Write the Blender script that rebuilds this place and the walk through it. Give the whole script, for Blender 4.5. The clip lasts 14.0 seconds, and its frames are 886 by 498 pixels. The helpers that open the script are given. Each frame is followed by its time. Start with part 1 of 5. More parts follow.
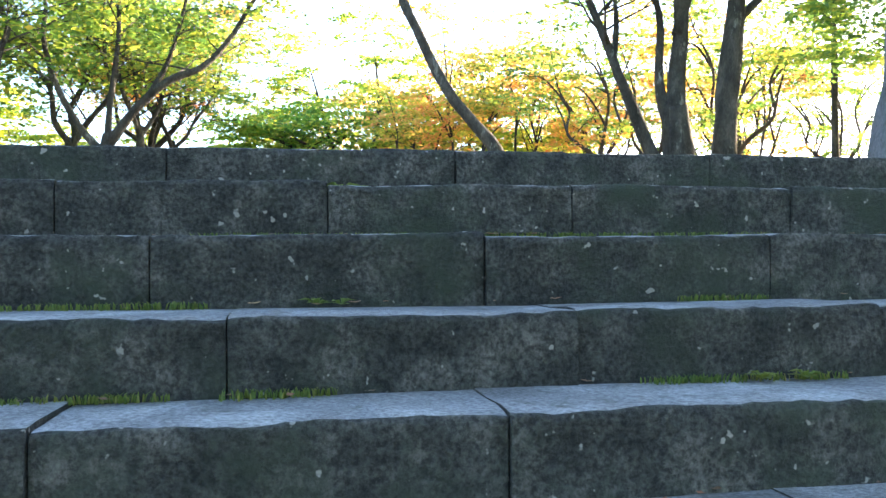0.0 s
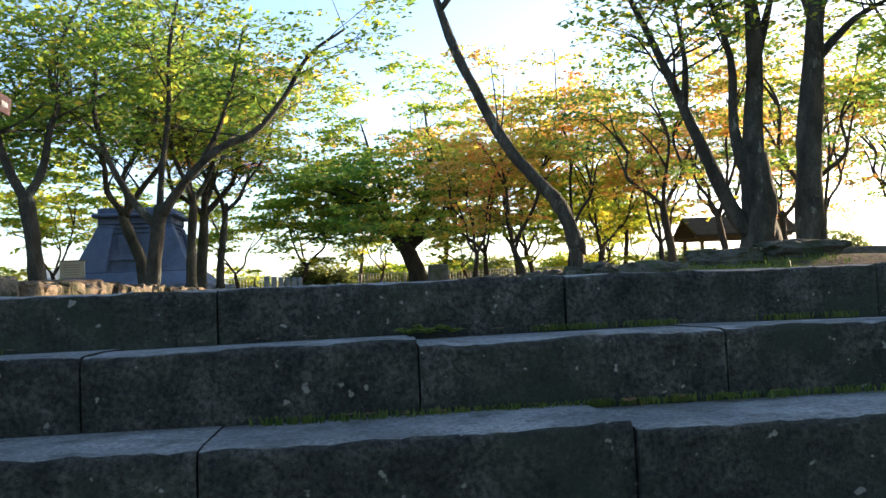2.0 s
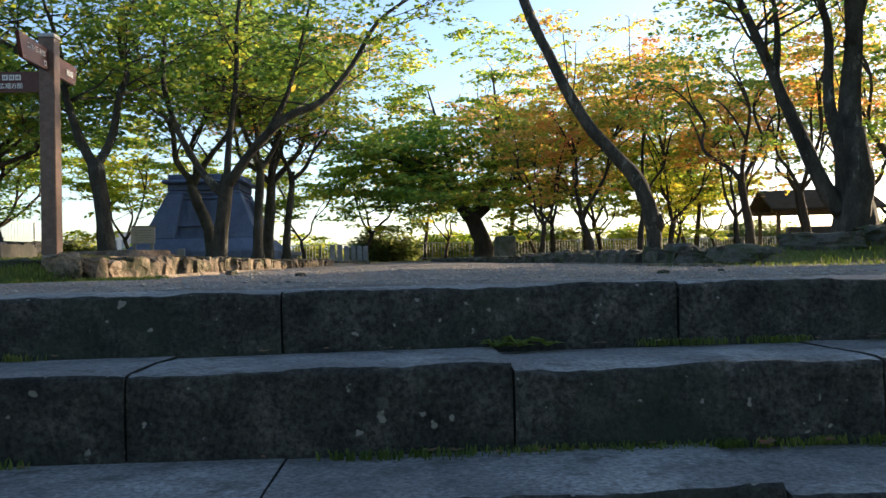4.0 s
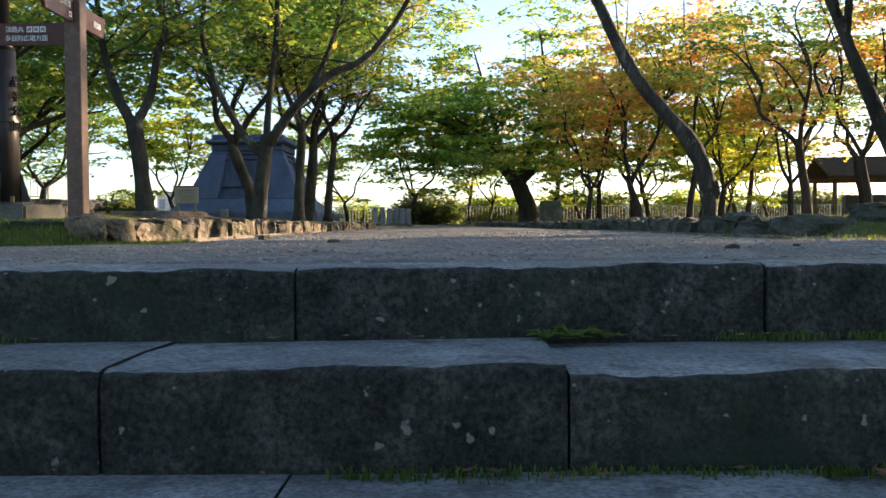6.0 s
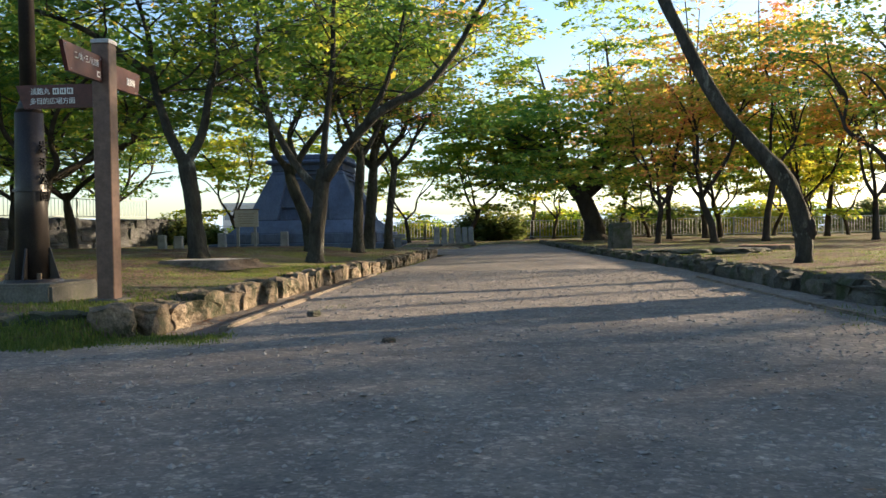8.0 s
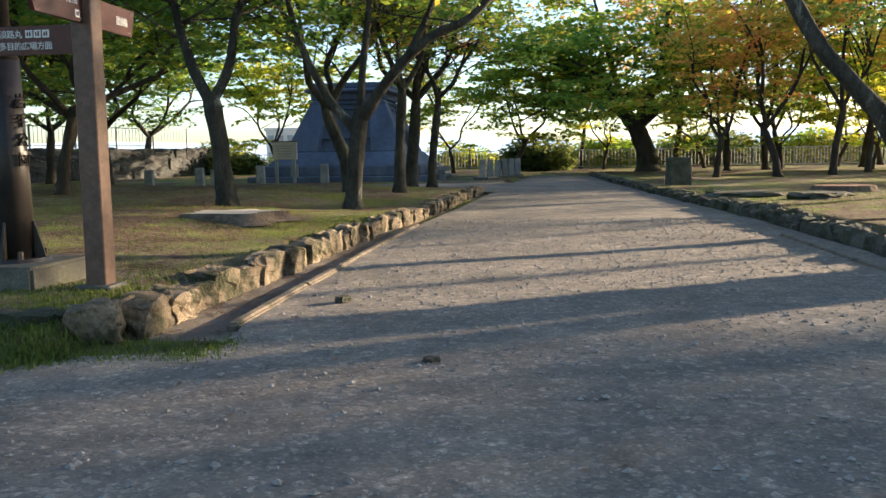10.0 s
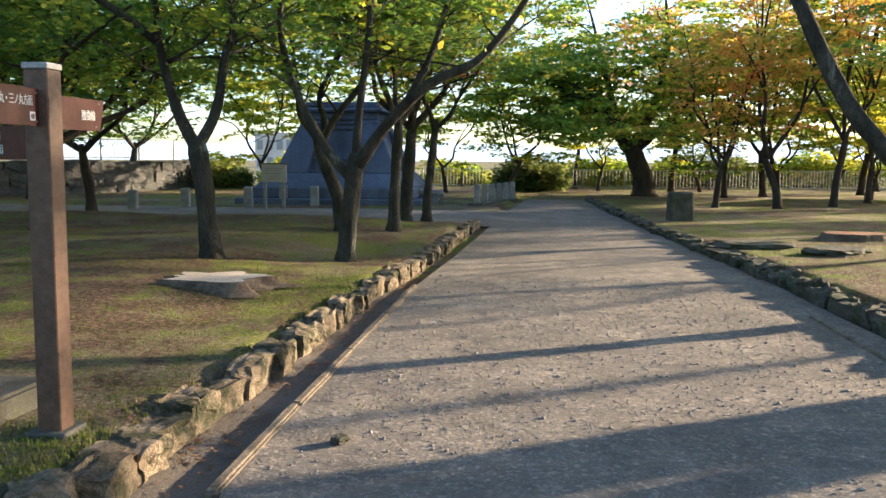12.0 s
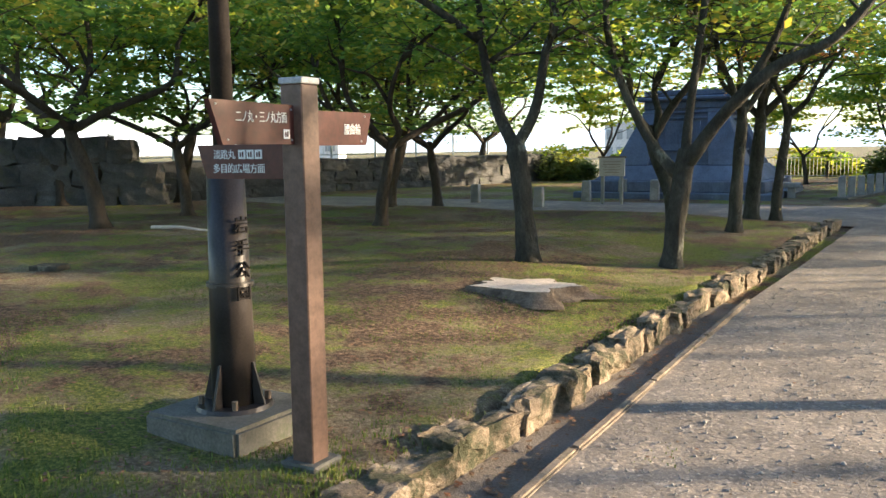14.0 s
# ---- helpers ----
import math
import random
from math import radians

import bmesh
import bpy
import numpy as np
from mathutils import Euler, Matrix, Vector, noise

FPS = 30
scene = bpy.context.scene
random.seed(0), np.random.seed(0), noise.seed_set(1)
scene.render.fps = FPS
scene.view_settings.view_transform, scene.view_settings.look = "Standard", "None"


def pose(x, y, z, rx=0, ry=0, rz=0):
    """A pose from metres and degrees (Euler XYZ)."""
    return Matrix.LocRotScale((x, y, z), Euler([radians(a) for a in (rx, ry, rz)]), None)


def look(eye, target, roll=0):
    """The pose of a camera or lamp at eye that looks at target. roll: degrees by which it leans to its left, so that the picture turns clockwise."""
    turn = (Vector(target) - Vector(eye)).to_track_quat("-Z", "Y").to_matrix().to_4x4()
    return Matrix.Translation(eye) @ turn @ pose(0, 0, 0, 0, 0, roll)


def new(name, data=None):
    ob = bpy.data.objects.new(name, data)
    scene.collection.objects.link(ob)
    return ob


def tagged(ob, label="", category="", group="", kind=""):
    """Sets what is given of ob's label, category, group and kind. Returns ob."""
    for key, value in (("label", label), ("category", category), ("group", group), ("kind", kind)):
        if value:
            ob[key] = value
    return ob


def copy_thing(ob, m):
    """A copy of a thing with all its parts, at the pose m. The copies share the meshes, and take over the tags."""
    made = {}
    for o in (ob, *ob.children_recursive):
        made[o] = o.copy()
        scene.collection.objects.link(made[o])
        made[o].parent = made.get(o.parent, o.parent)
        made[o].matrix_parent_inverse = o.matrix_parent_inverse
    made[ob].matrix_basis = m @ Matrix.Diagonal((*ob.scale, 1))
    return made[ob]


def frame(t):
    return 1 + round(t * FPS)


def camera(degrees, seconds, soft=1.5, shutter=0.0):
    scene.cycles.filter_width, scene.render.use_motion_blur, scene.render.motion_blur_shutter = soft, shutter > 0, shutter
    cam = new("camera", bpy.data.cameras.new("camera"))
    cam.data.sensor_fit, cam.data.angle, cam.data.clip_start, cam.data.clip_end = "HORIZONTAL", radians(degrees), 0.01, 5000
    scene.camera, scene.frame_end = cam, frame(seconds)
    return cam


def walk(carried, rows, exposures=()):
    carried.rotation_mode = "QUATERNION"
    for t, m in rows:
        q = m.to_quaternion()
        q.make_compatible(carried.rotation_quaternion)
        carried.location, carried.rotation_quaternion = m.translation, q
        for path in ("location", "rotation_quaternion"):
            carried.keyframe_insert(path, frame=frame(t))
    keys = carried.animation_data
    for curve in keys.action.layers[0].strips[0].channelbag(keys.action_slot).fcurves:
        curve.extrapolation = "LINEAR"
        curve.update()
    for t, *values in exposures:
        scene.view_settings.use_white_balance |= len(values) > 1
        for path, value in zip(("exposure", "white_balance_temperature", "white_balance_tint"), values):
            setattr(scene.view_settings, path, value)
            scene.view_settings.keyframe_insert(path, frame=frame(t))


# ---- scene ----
cam = camera(54.1, 14.0)
PATH = [
    (0, (0.63, -3.801, -0.457), (0.981, -1.832, -0.454), -0.3),
    (0.5, (0.533, -3.525, -0.316), (0.848, -1.55, -0.304), -1.3),
    (1, (0.499, -3.397, -0.228), (0.828, -1.424, -0.24), -2.4),
    (1.5, (0.534, -3.18, -0.185), (0.836, -1.203, -0.194), -1.9),
    (2, (0.551, -3.071, -0.029), (0.788, -1.087, 0.065), -2.3),
    (2.5, (0.489, -2.916, -0.038), (0.588, -0.92, 0.05), -2.7),
    (5, (0.554, -2.591, 0.17), (0.648, -0.594, 0.161), -0.7),
    (5.5, (0.606, -2.495, 0.152), (0.649, -0.496, 0.132), -1.1),
    (6, (0.528, -2.227, 0.126), (0.515, -0.228, 0.066), -0.4),
    (6.5, (0.536, -2.053, 0.364), (0.583, -0.056, 0.257), -2.0),
    (7, (0.634, -1.835, 0.396), (0.782, 0.155, 0.27), -2.0),
    (7.5, (0.61, -1.674, 0.556), (0.653, 0.325, 0.51), -1.8),
    (8, (0.464, -1.375, 0.636), (0.309, 0.618, 0.59), -0.9),
    (10.3, (0.317, -0.23, 1.052), (0.061, 1.737, 0.799), -0.9),
    (10.5, (0.322, -0.222, 1.126), (0.225, 1.757, 0.848), -0.5),
    (11, (0.394, -0.027, 1.144), (0.418, 1.944, 0.805), 0.4),
    (11.5, (0.298, 0.22, 1.395), (0.143, 2.187, 1.068), 1.0),
    (12, (0.064, 0.521, 1.556), (-0.163, 2.497, 1.346), 0.4),
    (12.5, (0.054, 0.643, 1.656), (-0.312, 2.6, 1.468), -0.9),
    (13, (0.173, 0.84, 1.655), (-0.515, 2.708, 1.462), -1.3),
    (13.5, (0.218, 1.057, 1.641), (-0.641, 2.846, 1.391), -1.8),
    (14, (0.205, 1.331, 1.667), (-0.773, 3.06, 1.435), -0.8),
]
walk(cam, [(t, look(eye, target, roll)) for t, eye, target, roll in PATH], [(t, e, 6050, 13 if t < 8 else 9) for t, e in ((0, 3.7), (1.65, 3.6), (2.0, 2.25), (2.7, 1.8), (5.5, 1.8), (6.5, 2.25), (7.1, 2.25), (7.5, 1.85), (8.2, 1.75), (10.3, 2.0), (12, 2.1), (13.2, 2.2), (14, 2.4))])

# ---------- world, sun ----------
SUN_AZ = radians(32)          # ahead of +x
SUN_EL = radians(11)
world = bpy.data.worlds.new("sky")
scene.world = world
world.use_nodes = True
wn = world.node_tree.nodes
sky = wn.new("ShaderNodeTexSky")
sky.sky_type = 'NISHITA'
sky.sun_disc = False
sky.sun_elevation = SUN_EL
sky.sun_rotation = radians(90) - SUN_AZ
sky.air_density, sky.dust_density, sky.ozone_density = 0.8, 0.9, 1.2
wn["Background"].inputs["Strength"].default_value = 0.10
world.node_tree.links.new(sky.outputs[0], wn["Background"].inputs["Color"])
sun = new("sun", bpy.data.lights.new("sun", 'SUN'))
sun.data.energy = 5.0
sun.data.angle = radians(0.9)
sun.data.color = (1.0, 0.75, 0.48)
sun.matrix_world = look((30 * math.cos(SUN_AZ), 30 * math.sin(SUN_AZ), 30 * math.tan(SUN_EL)), (0, 0, 0))


# ---------- materials ----------
def mat_base(name, rough=0.85):
    m = bpy.data.materials.new(name)
    m.use_nodes = True
    nt = m.node_tree
    b = nt.nodes["Principled BSDF"]
    b.inputs["Roughness"].default_value = rough
    b.inputs["Specular IOR Level"].default_value = 0.3
    return m, nt, b


def nd(nt, kind, **values):
    n = nt.nodes.new("ShaderNode" + kind)
    for k, v in values.items():
        n.inputs[k].default_value = v
    return n


def coords(nt, scale=(1, 1, 1)):
    g = nt.nodes.new("ShaderNodeNewGeometry")
    mp = nt.nodes.new("ShaderNodeMapping")
    mp.inputs["Scale"].default_value = scale
    nt.links.new(g.outputs["Position"], mp.inputs["Vector"])
    return mp.outputs[0]


def noise_tex(nt, vec, scale, detail=6, rough=0.6):
    n = nd(nt, "TexNoise", Scale=scale, Detail=detail, Roughness=rough)
    nt.links.new(vec, n.inputs["Vector"])
    return n.outputs["Fac"]


def ramp(nt, fac, stops):
    r = nt.nodes.new("ShaderNodeValToRGB")
    els = r.color_ramp.elements
    while len(els) < len(stops):
        els.new(0.5)
    for e, (p, c) in zip(els, stops):
        e.position = p
        e.color = (*c, 1)
    nt.links.new(fac, r.inputs[0])
    return r.outputs[0]


def mix(nt, fac, a, b, mode='MIX'):
    m = nt.nodes.new("ShaderNodeMix")
    m.data_type, m.blend_type = 'RGBA', mode
    for sock, val in ((m.inputs[0], fac), (m.inputs[6], a), (m.inputs[7], b)):
        if isinstance(val, (int, float)):
            sock.default_value = val
        elif isinstance(val, tuple):
            sock.default_value = (*val, 1)
        else:
            nt.links.new(val, sock)
    return m.outputs[2]


def bump(nt, b, height, strength=0.5, distance=0.02):
    n = nd(nt, "Bump", Strength=strength, Distance=distance)
    nt.links.new(height, n.inputs["Height"])
    nt.links.new(n.outputs[0], b.inputs["Normal"])


def speckled(name, stops, scale, fine, rough=0.9, strength=0.5, dist=0.02, extra=None, vary=0.0, stretch=(1, 1, 1), spots=None, hard=0.0):
    """A rough mineral or wooden surface: broad stains by a ramp, fine grain over it, relief."""
    m, nt, b = mat_base(name, rough)
    v = coords(nt, stretch)
    big = noise_tex(nt, v, scale, 8, 0.65)
    col = ramp(nt, big, stops)
    f = noise_tex(nt, v, fine, 5, 0.7)
    grain = ramp(nt, f, [(0.3 + hard * 0.08, (0.55 - hard * 0.25,) * 3), (0.7 - hard * 0.06, (1.4 + hard * 0.5,) * 3)])
    col = mix(nt, 0.8, col, grain, 'MULTIPLY')
    if extra:
        colour, sc, lo, hi = extra
        e = noise_tex(nt, v, sc, 6, 0.7)
        col = mix(nt, ramp(nt, e, [(lo, (0, 0, 0)), (hi, (1, 1, 1))]), col, colour)
    if spots:
        colour, sc, lo, hi = spots
        e = noise_tex(nt, v, sc, 2, 0.5)
        col = mix(nt, ramp(nt, e, [(lo, (0, 0, 0)), (hi, (1, 1, 1))]), col, colour)
    if vary:
        oi = nt.nodes.new("ShaderNodeObjectInfo")
        r = ramp(nt, oi.outputs["Random"], [(0, (1 - vary,) * 3), (1, (1 + vary,) * 3)])
        col = mix(nt, 1.0, col, r, 'MULTIPLY')
    nt.links.new(col, b.inputs["Base Color"])
    h = nt.nodes.new("ShaderNodeMath")
    h.operation = 'ADD'
    nt.links.new(big, h.inputs[0])
    nt.links.new(f, h.inputs[1])
    bump(nt, b, h.outputs[0], strength, dist)
    return m


# worn treads, their colour also lightened to stand for sky light on top
STEP_TOP = speckled("worn_skylit_tread", [(0.32, (0.11, 0.11, 0.105)), (0.52, (0.19, 0.19, 0.182)), (0.7, (0.32, 0.32, 0.305))], 2.2, 70,
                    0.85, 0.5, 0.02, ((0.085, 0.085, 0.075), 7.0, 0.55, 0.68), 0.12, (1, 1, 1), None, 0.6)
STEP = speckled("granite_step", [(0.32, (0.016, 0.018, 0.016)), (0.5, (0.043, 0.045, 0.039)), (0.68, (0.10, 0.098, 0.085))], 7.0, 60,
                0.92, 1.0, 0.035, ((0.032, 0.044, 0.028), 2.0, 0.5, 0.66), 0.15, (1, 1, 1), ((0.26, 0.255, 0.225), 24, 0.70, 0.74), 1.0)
def gravel_material():
    """Compacted grit: stones of many greys and browns, scuffed paler and damper patches."""
    m, nt, b = mat_base("gravel", 0.95)
    v = coords(nt)
    base = ramp(nt, noise_tex(nt, v, 0.7, 8, 0.7), [(0.3, (0.132, 0.118, 0.105)), (0.52, (0.20, 0.176, 0.152)), (0.72, (0.30, 0.26, 0.218))])
    scuff = ramp(nt, noise_tex(nt, v, 3.2, 9, 0.82), [(0.36, (0.68, 0.68, 0.7)), (0.5, (0.97, 0.97, 0.97)), (0.62, (1.36, 1.32, 1.26))])
    col = mix(nt, 0.85, base, scuff, 'MULTIPLY')
    for scale, share, dark, pale in ((85.0, 0.5, 0.6, 2.0), (34.0, 0.4, 0.8, 2.4)):
        vo = nd(nt, "TexVoronoi", Scale=scale)
        nt.links.new(v, vo.inputs["Vector"])
        sep = nt.nodes.new("ShaderNodeSeparateColor")
        nt.links.new(vo.outputs["Color"], sep.inputs[0])
        stones = ramp(nt, sep.outputs[0], [(0.0, (dark,) * 3), (0.45, (0.95, 0.94, 0.92)), (0.86, (1.15, 1.12, 1.06)), (0.96, (pale, pale * 0.97, pale * 0.92))])
        col = mix(nt, share, col, stones, 'MULTIPLY')
    nt.links.new(col, b.inputs["Base Color"])
    h = nt.nodes.new("ShaderNodeMath")
    h.operation = 'MULTIPLY_ADD'
    h.inputs[1].default_value = -0.35
    nt.links.new(vo.outputs["Distance"], h.inputs[0])
    nt.links.new(noise_tex(nt, v, 9, 9, 0.78), h.inputs[2])
    bump(nt, b, h.outputs[0], 0.5, 0.018)
    return m


GRAVEL = gravel_material()
PEBBLE = speckled("pebble", [(0.3, (0.18, 0.166, 0.15)), (0.7, (0.37, 0.345, 0.31))], 9, 60, 0.9, 0.4, 0.01)
KERB = speckled("kerb_stone", [(0.3, (0.10, 0.078, 0.055)), (0.52, (0.25, 0.195, 0.135)), (0.72, (0.40, 0.325, 0.235))], 5, 45,
                0.95, 0.9, 0.03, ((0.05, 0.052, 0.028), 4.5, 0.46, 0.6), 0.25)
KERB_DARK = speckled("mossy_stone", [(0.3, (0.055, 0.055, 0.045)), (0.6, (0.13, 0.122, 0.10)), (0.8, (0.23, 0.215, 0.175))], 5, 45,
                     0.95, 0.9, 0.03, ((0.05, 0.065, 0.028), 3.2, 0.46, 0.62), 0.2)
EARTH = speckled("earth", [(0.3, (0.12, 0.10, 0.083)), (0.7, (0.23, 0.20, 0.168))], 1.5, 60, 1.0, 0.8, 0.03)
EDGING = speckled("concrete_edging", [(0.3, (0.14, 0.11, 0.085)), (0.7, (0.26, 0.215, 0.165))], 5, 60, 0.9, 0.7, 0.02, ((0.06, 0.06, 0.04), 4, 0.5, 0.66))
CONCRETE = speckled("old_concrete", [(0.3, (0.06, 0.06, 0.05)), (0.7, (0.16, 0.15, 0.125))], 3, 60, 0.9, 0.5, 0.01,
                    ((0.07, 0.08, 0.045), 5, 0.55, 0.7))
GRANITE = speckled("monument_granite", [(0.3, (0.062, 0.08, 0.12)), (0.7, (0.14, 0.17, 0.235))], 1.2, 40, 0.75, 0.3, 0.01,
                   ((0.07, 0.075, 0.085), 1.6, 0.5, 0.75), 0.06, (1, 1, 0.3))
PALE_STONE = speckled("pale_stone", [(0.3, (0.19, 0.185, 0.17)), (0.7, (0.33, 0.32, 0.295))], 3, 50, 0.85, 0.4, 0.01,
                      ((0.16, 0.16, 0.14), 4, 0.55, 0.75), 0.12)
BARK = speckled("bark", [(0.32, (0.025, 0.025, 0.02)), (0.52, (0.062, 0.06, 0.049)), (0.7, (0.125, 0.118, 0.096))], 5, 45, 0.95, 1.0, 0.04,
                ((0.26, 0.27, 0.22), 3.2, 0.6, 0.68), 0.15, (1, 1, 0.45))
BARK_GREY = speckled("lichen_bark", [(0.3, (0.10, 0.105, 0.11)), (0.7, (0.22, 0.225, 0.235))], 3, 40, 0.95, 1.0, 0.04, ((0.34, 0.35, 0.34), 5, 0.62, 0.68), 0.0, (1, 1, 0.4))
BARK_DARK = speckled("bark_dark", [(0.3, (0.03, 0.025, 0.02)), (0.7, (0.08, 0.066, 0.052))], 4, 40, 0.95, 1.0, 0.04, None, 0.2, (1, 1, 0.4))
LITTER = speckled("weathered_root", [(0.3, (0.07, 0.05, 0.036)), (0.5, (0.15, 0.112, 0.08)), (0.7, (0.26, 0.205, 0.15))], 6, 40, 0.95, 0.9, 0.03)
STUMP_CUT = speckled("cut_wood", [(0.3, (0.46, 0.37, 0.29)), (0.7, (0.66, 0.56, 0.46))], 4, 50, 0.8, 0.3, 0.006)
REDWOOD = speckled("old_red_cut", [(0.3, (0.22, 0.09, 0.05)), (0.7, (0.36, 0.17, 0.10))], 4, 50, 0.9, 0.4, 0.01)
TIMBER = speckled("weathered_timber", [(0.3, (0.09, 0.065, 0.045)), (0.7, (0.19, 0.145, 0.10))], 3, 40, 0.85, 0.5, 0.01, None, 0.1)
ROOF = speckled("roof_shingle", [(0.3, (0.035, 0.03, 0.027)), (0.7, (0.075, 0.064, 0.056))], 2, 30, 0.9, 0.5, 0.02)
WALL_STONE = speckled("castle_wall_stone", [(0.3, (0.045, 0.047, 0.05)), (0.6, (0.105, 0.104, 0.10)), (0.8, (0.18, 0.175, 0.16))], 1.6, 30,
                      0.95, 0.9, 0.05, ((0.08, 0.09, 0.06), 2, 0.55, 0.7), 0.2)
BROWN_PAINT = speckled("brown_painted_metal", [(0.3, (0.108, 0.066, 0.049)), (0.7, (0.135, 0.083, 0.062))], 3, 20, 0.42, 0.05, 0.003)
SIGN_PAINT = speckled("sign_brown", [(0.3, (0.075, 0.022, 0.018)), (0.7, (0.09, 0.027, 0.022))], 3, 20, 0.36, 0.04, 0.002)
POLE_PAINT = speckled("dark_bronze_paint", [(0.3, (0.022, 0.019, 0.018)), (0.7, (0.04, 0.034, 0.031))], 6, 90, 0.35, 0.05, 0.002)
WHITE = speckled("white_lettering", [(0.3, (0.72, 0.72, 0.70)), (0.7, (0.8, 0.8, 0.78))], 9, 90, 0.6, 0.02, 0.001)
# for raised letters: the shadow of the relief is put in as black
BLACK = speckled("shadow_black_lettering", [(0.3, (0.007, 0.006, 0.006)), (0.7, (0.011, 0.01, 0.01))], 9, 90, 1.0, 0.02, 0.001)
CAP = speckled("grey_cap", [(0.3, (0.34, 0.34, 0.34)), (0.7, (0.42, 0.42, 0.42))], 9, 90, 0.5, 0.05, 0.002)
BOARD = speckled("board_face", [(0.3, (0.42, 0.38, 0.32)), (0.7, (0.52, 0.48, 0.41))], 5, 60, 0.6, 0.05, 0.002)
RAIL = speckled("rail_paint", [(0.3, (0.36, 0.38, 0.34)), (0.7, (0.5, 0.52, 0.48))], 5, 60, 0.6, 0.05, 0.002)
PLASTER = speckled("far_building", [(0.3, (0.52, 0.52, 0.52)), (0.7, (0.66, 0.65, 0.64))], 0.5, 20, 0.9, 0.1, 0.005)
DARK_GLASS = speckled("far_window", [(0.3, (0.25, 0.27, 0.29)), (0.7, (0.32, 0.34, 0.36))], 0.5, 20, 0.2, 0.0, 0.005)
DRY_LEAF = speckled("dry_leaf", [(0.3, (0.16, 0.075, 0.035)), (0.7, (0.34, 0.19, 0.09))], 3, 20, 0.9, 0.1, 0.003)


def lawn_material():
    """Thin grass, straw, bare earth and leaf litter in patches."""
    m, nt, b = mat_base("worn_lawn", 1.0)
    v = coords(nt)
    fine = noise_tex(nt, v, 38, 6, 0.8)
    grass = ramp(nt, fine, [(0.36, (0.03, 0.055, 0.01)), (0.5, (0.14, 0.17, 0.028)), (0.64, (0.38, 0.36, 0.08))])
    straw = ramp(nt, noise_tex(nt, v, 30, 6, 0.8), [(0.36, (0.08, 0.062, 0.038)), (0.5, (0.22, 0.175, 0.11)), (0.64, (0.44, 0.36, 0.24))])
    litter = ramp(nt, noise_tex(nt, v, 22, 6, 0.85), [(0.38, (0.03, 0.019, 0.014)), (0.5, (0.12, 0.075, 0.046)), (0.62, (0.32, 0.215, 0.13))])
    mid = noise_tex(nt, v, 2.6, 6, 0.75)

    def blend(scale, weight):
        n = nt.nodes.new("ShaderNodeMath")
        n.operation = 'MULTIPLY_ADD'
        n.inputs[1].default_value = weight
        nt.links.new(mid, n.inputs[0])
        nt.links.new(noise_tex(nt, v, scale, 5, 0.6), n.inputs[2])
        return n.outputs[0]

    col = mix(nt, ramp(nt, blend(0.5, 0.6), [(0.75, (0, 0, 0)), (0.89, (1, 1, 1))]), grass, straw)
    col = mix(nt, ramp(nt, blend(0.33, 0.7), [(0.82, (0, 0, 0)), (0.92, (1, 1, 1))]), col, litter)
    nt.links.new(col, b.inputs["Base Color"])
    bump(nt, b, fine, 1.0, 0.05)
    return m


LAWN = lawn_material()


def leaf_material(name, stops, patch=0.7, trans=0.55):
    m = bpy.data.materials.new(name)
    m.use_nodes = True
    nt = m.node_tree
    nt.nodes.clear()
    out = nt.nodes.new("ShaderNodeOutputMaterial")
    v = coords(nt)
    g = nt.nodes.new("ShaderNodeNewGeometry")
    f = noise_tex(nt, v, patch, 3, 0.6)
    ad = nt.nodes.new("ShaderNodeMath")
    ad.operation = 'MULTIPLY_ADD'
    ad.inputs[1].default_value = 0.34
    nt.links.new(g.outputs["Random Per Island"], ad.inputs[0])
    nt.links.new(f, ad.inputs[2])
    sub = nt.nodes.new("ShaderNodeMath")
    sub.operation = 'SUBTRACT'
    sub.inputs[1].default_value = 0.17
    nt.links.new(ad.outputs[0], sub.inputs[0])
    col = ramp(nt, sub.outputs[0], stops)
    d = nt.nodes.new("ShaderNodeBsdfPrincipled")
    d.inputs["Roughness"].default_value = 0.55
    d.inputs["Specular IOR Level"].default_value = 0.25
    t = nt.nodes.new("ShaderNodeBsdfTranslucent")
    bright = mix(nt, 1.0, col, (1.85, 1.7, 1.1), 'MULTIPLY')
    mx = nt.nodes.new("ShaderNodeMixShader")
    mx.inputs[0].default_value = trans
    nt.links.new(col, d.inputs["Base Color"])
    nt.links.new(bright, t.inputs["Color"])
    nt.links.new(d.outputs[0], mx.inputs[1])
    nt.links.new(t.outputs[0], mx.inputs[2])
    nt.links.new(mx.outputs[0], out.inputs["Surface"])
    return m


LEAF_GREEN = leaf_material("green_leaves", [(0.25, (0.055, 0.131, 0.0413)), (0.5, (0.117, 0.213, 0.0482)), (0.66, (0.261, 0.317, 0.055)), (0.78, (0.413, 0.33, 0.0688))], 0.7, 0.52)
LEAF_LIME = leaf_material("yellow_green_leaves", [(0.3, (0.10, 0.19, 0.03)), (0.5, (0.24, 0.32, 0.045)), (0.7, (0.44, 0.40, 0.06))], 0.6, 0.68)
LEAF_AUTUMN = leaf_material("turning_leaves", [(0.28, (0.11, 0.17, 0.04)), (0.41, (0.25, 0.28, 0.055)), (0.52, (0.45, 0.36, 0.09)), (0.62, (0.52, 0.28, 0.11)), (0.76, (0.42, 0.16, 0.09))], 0.45, 0.68)
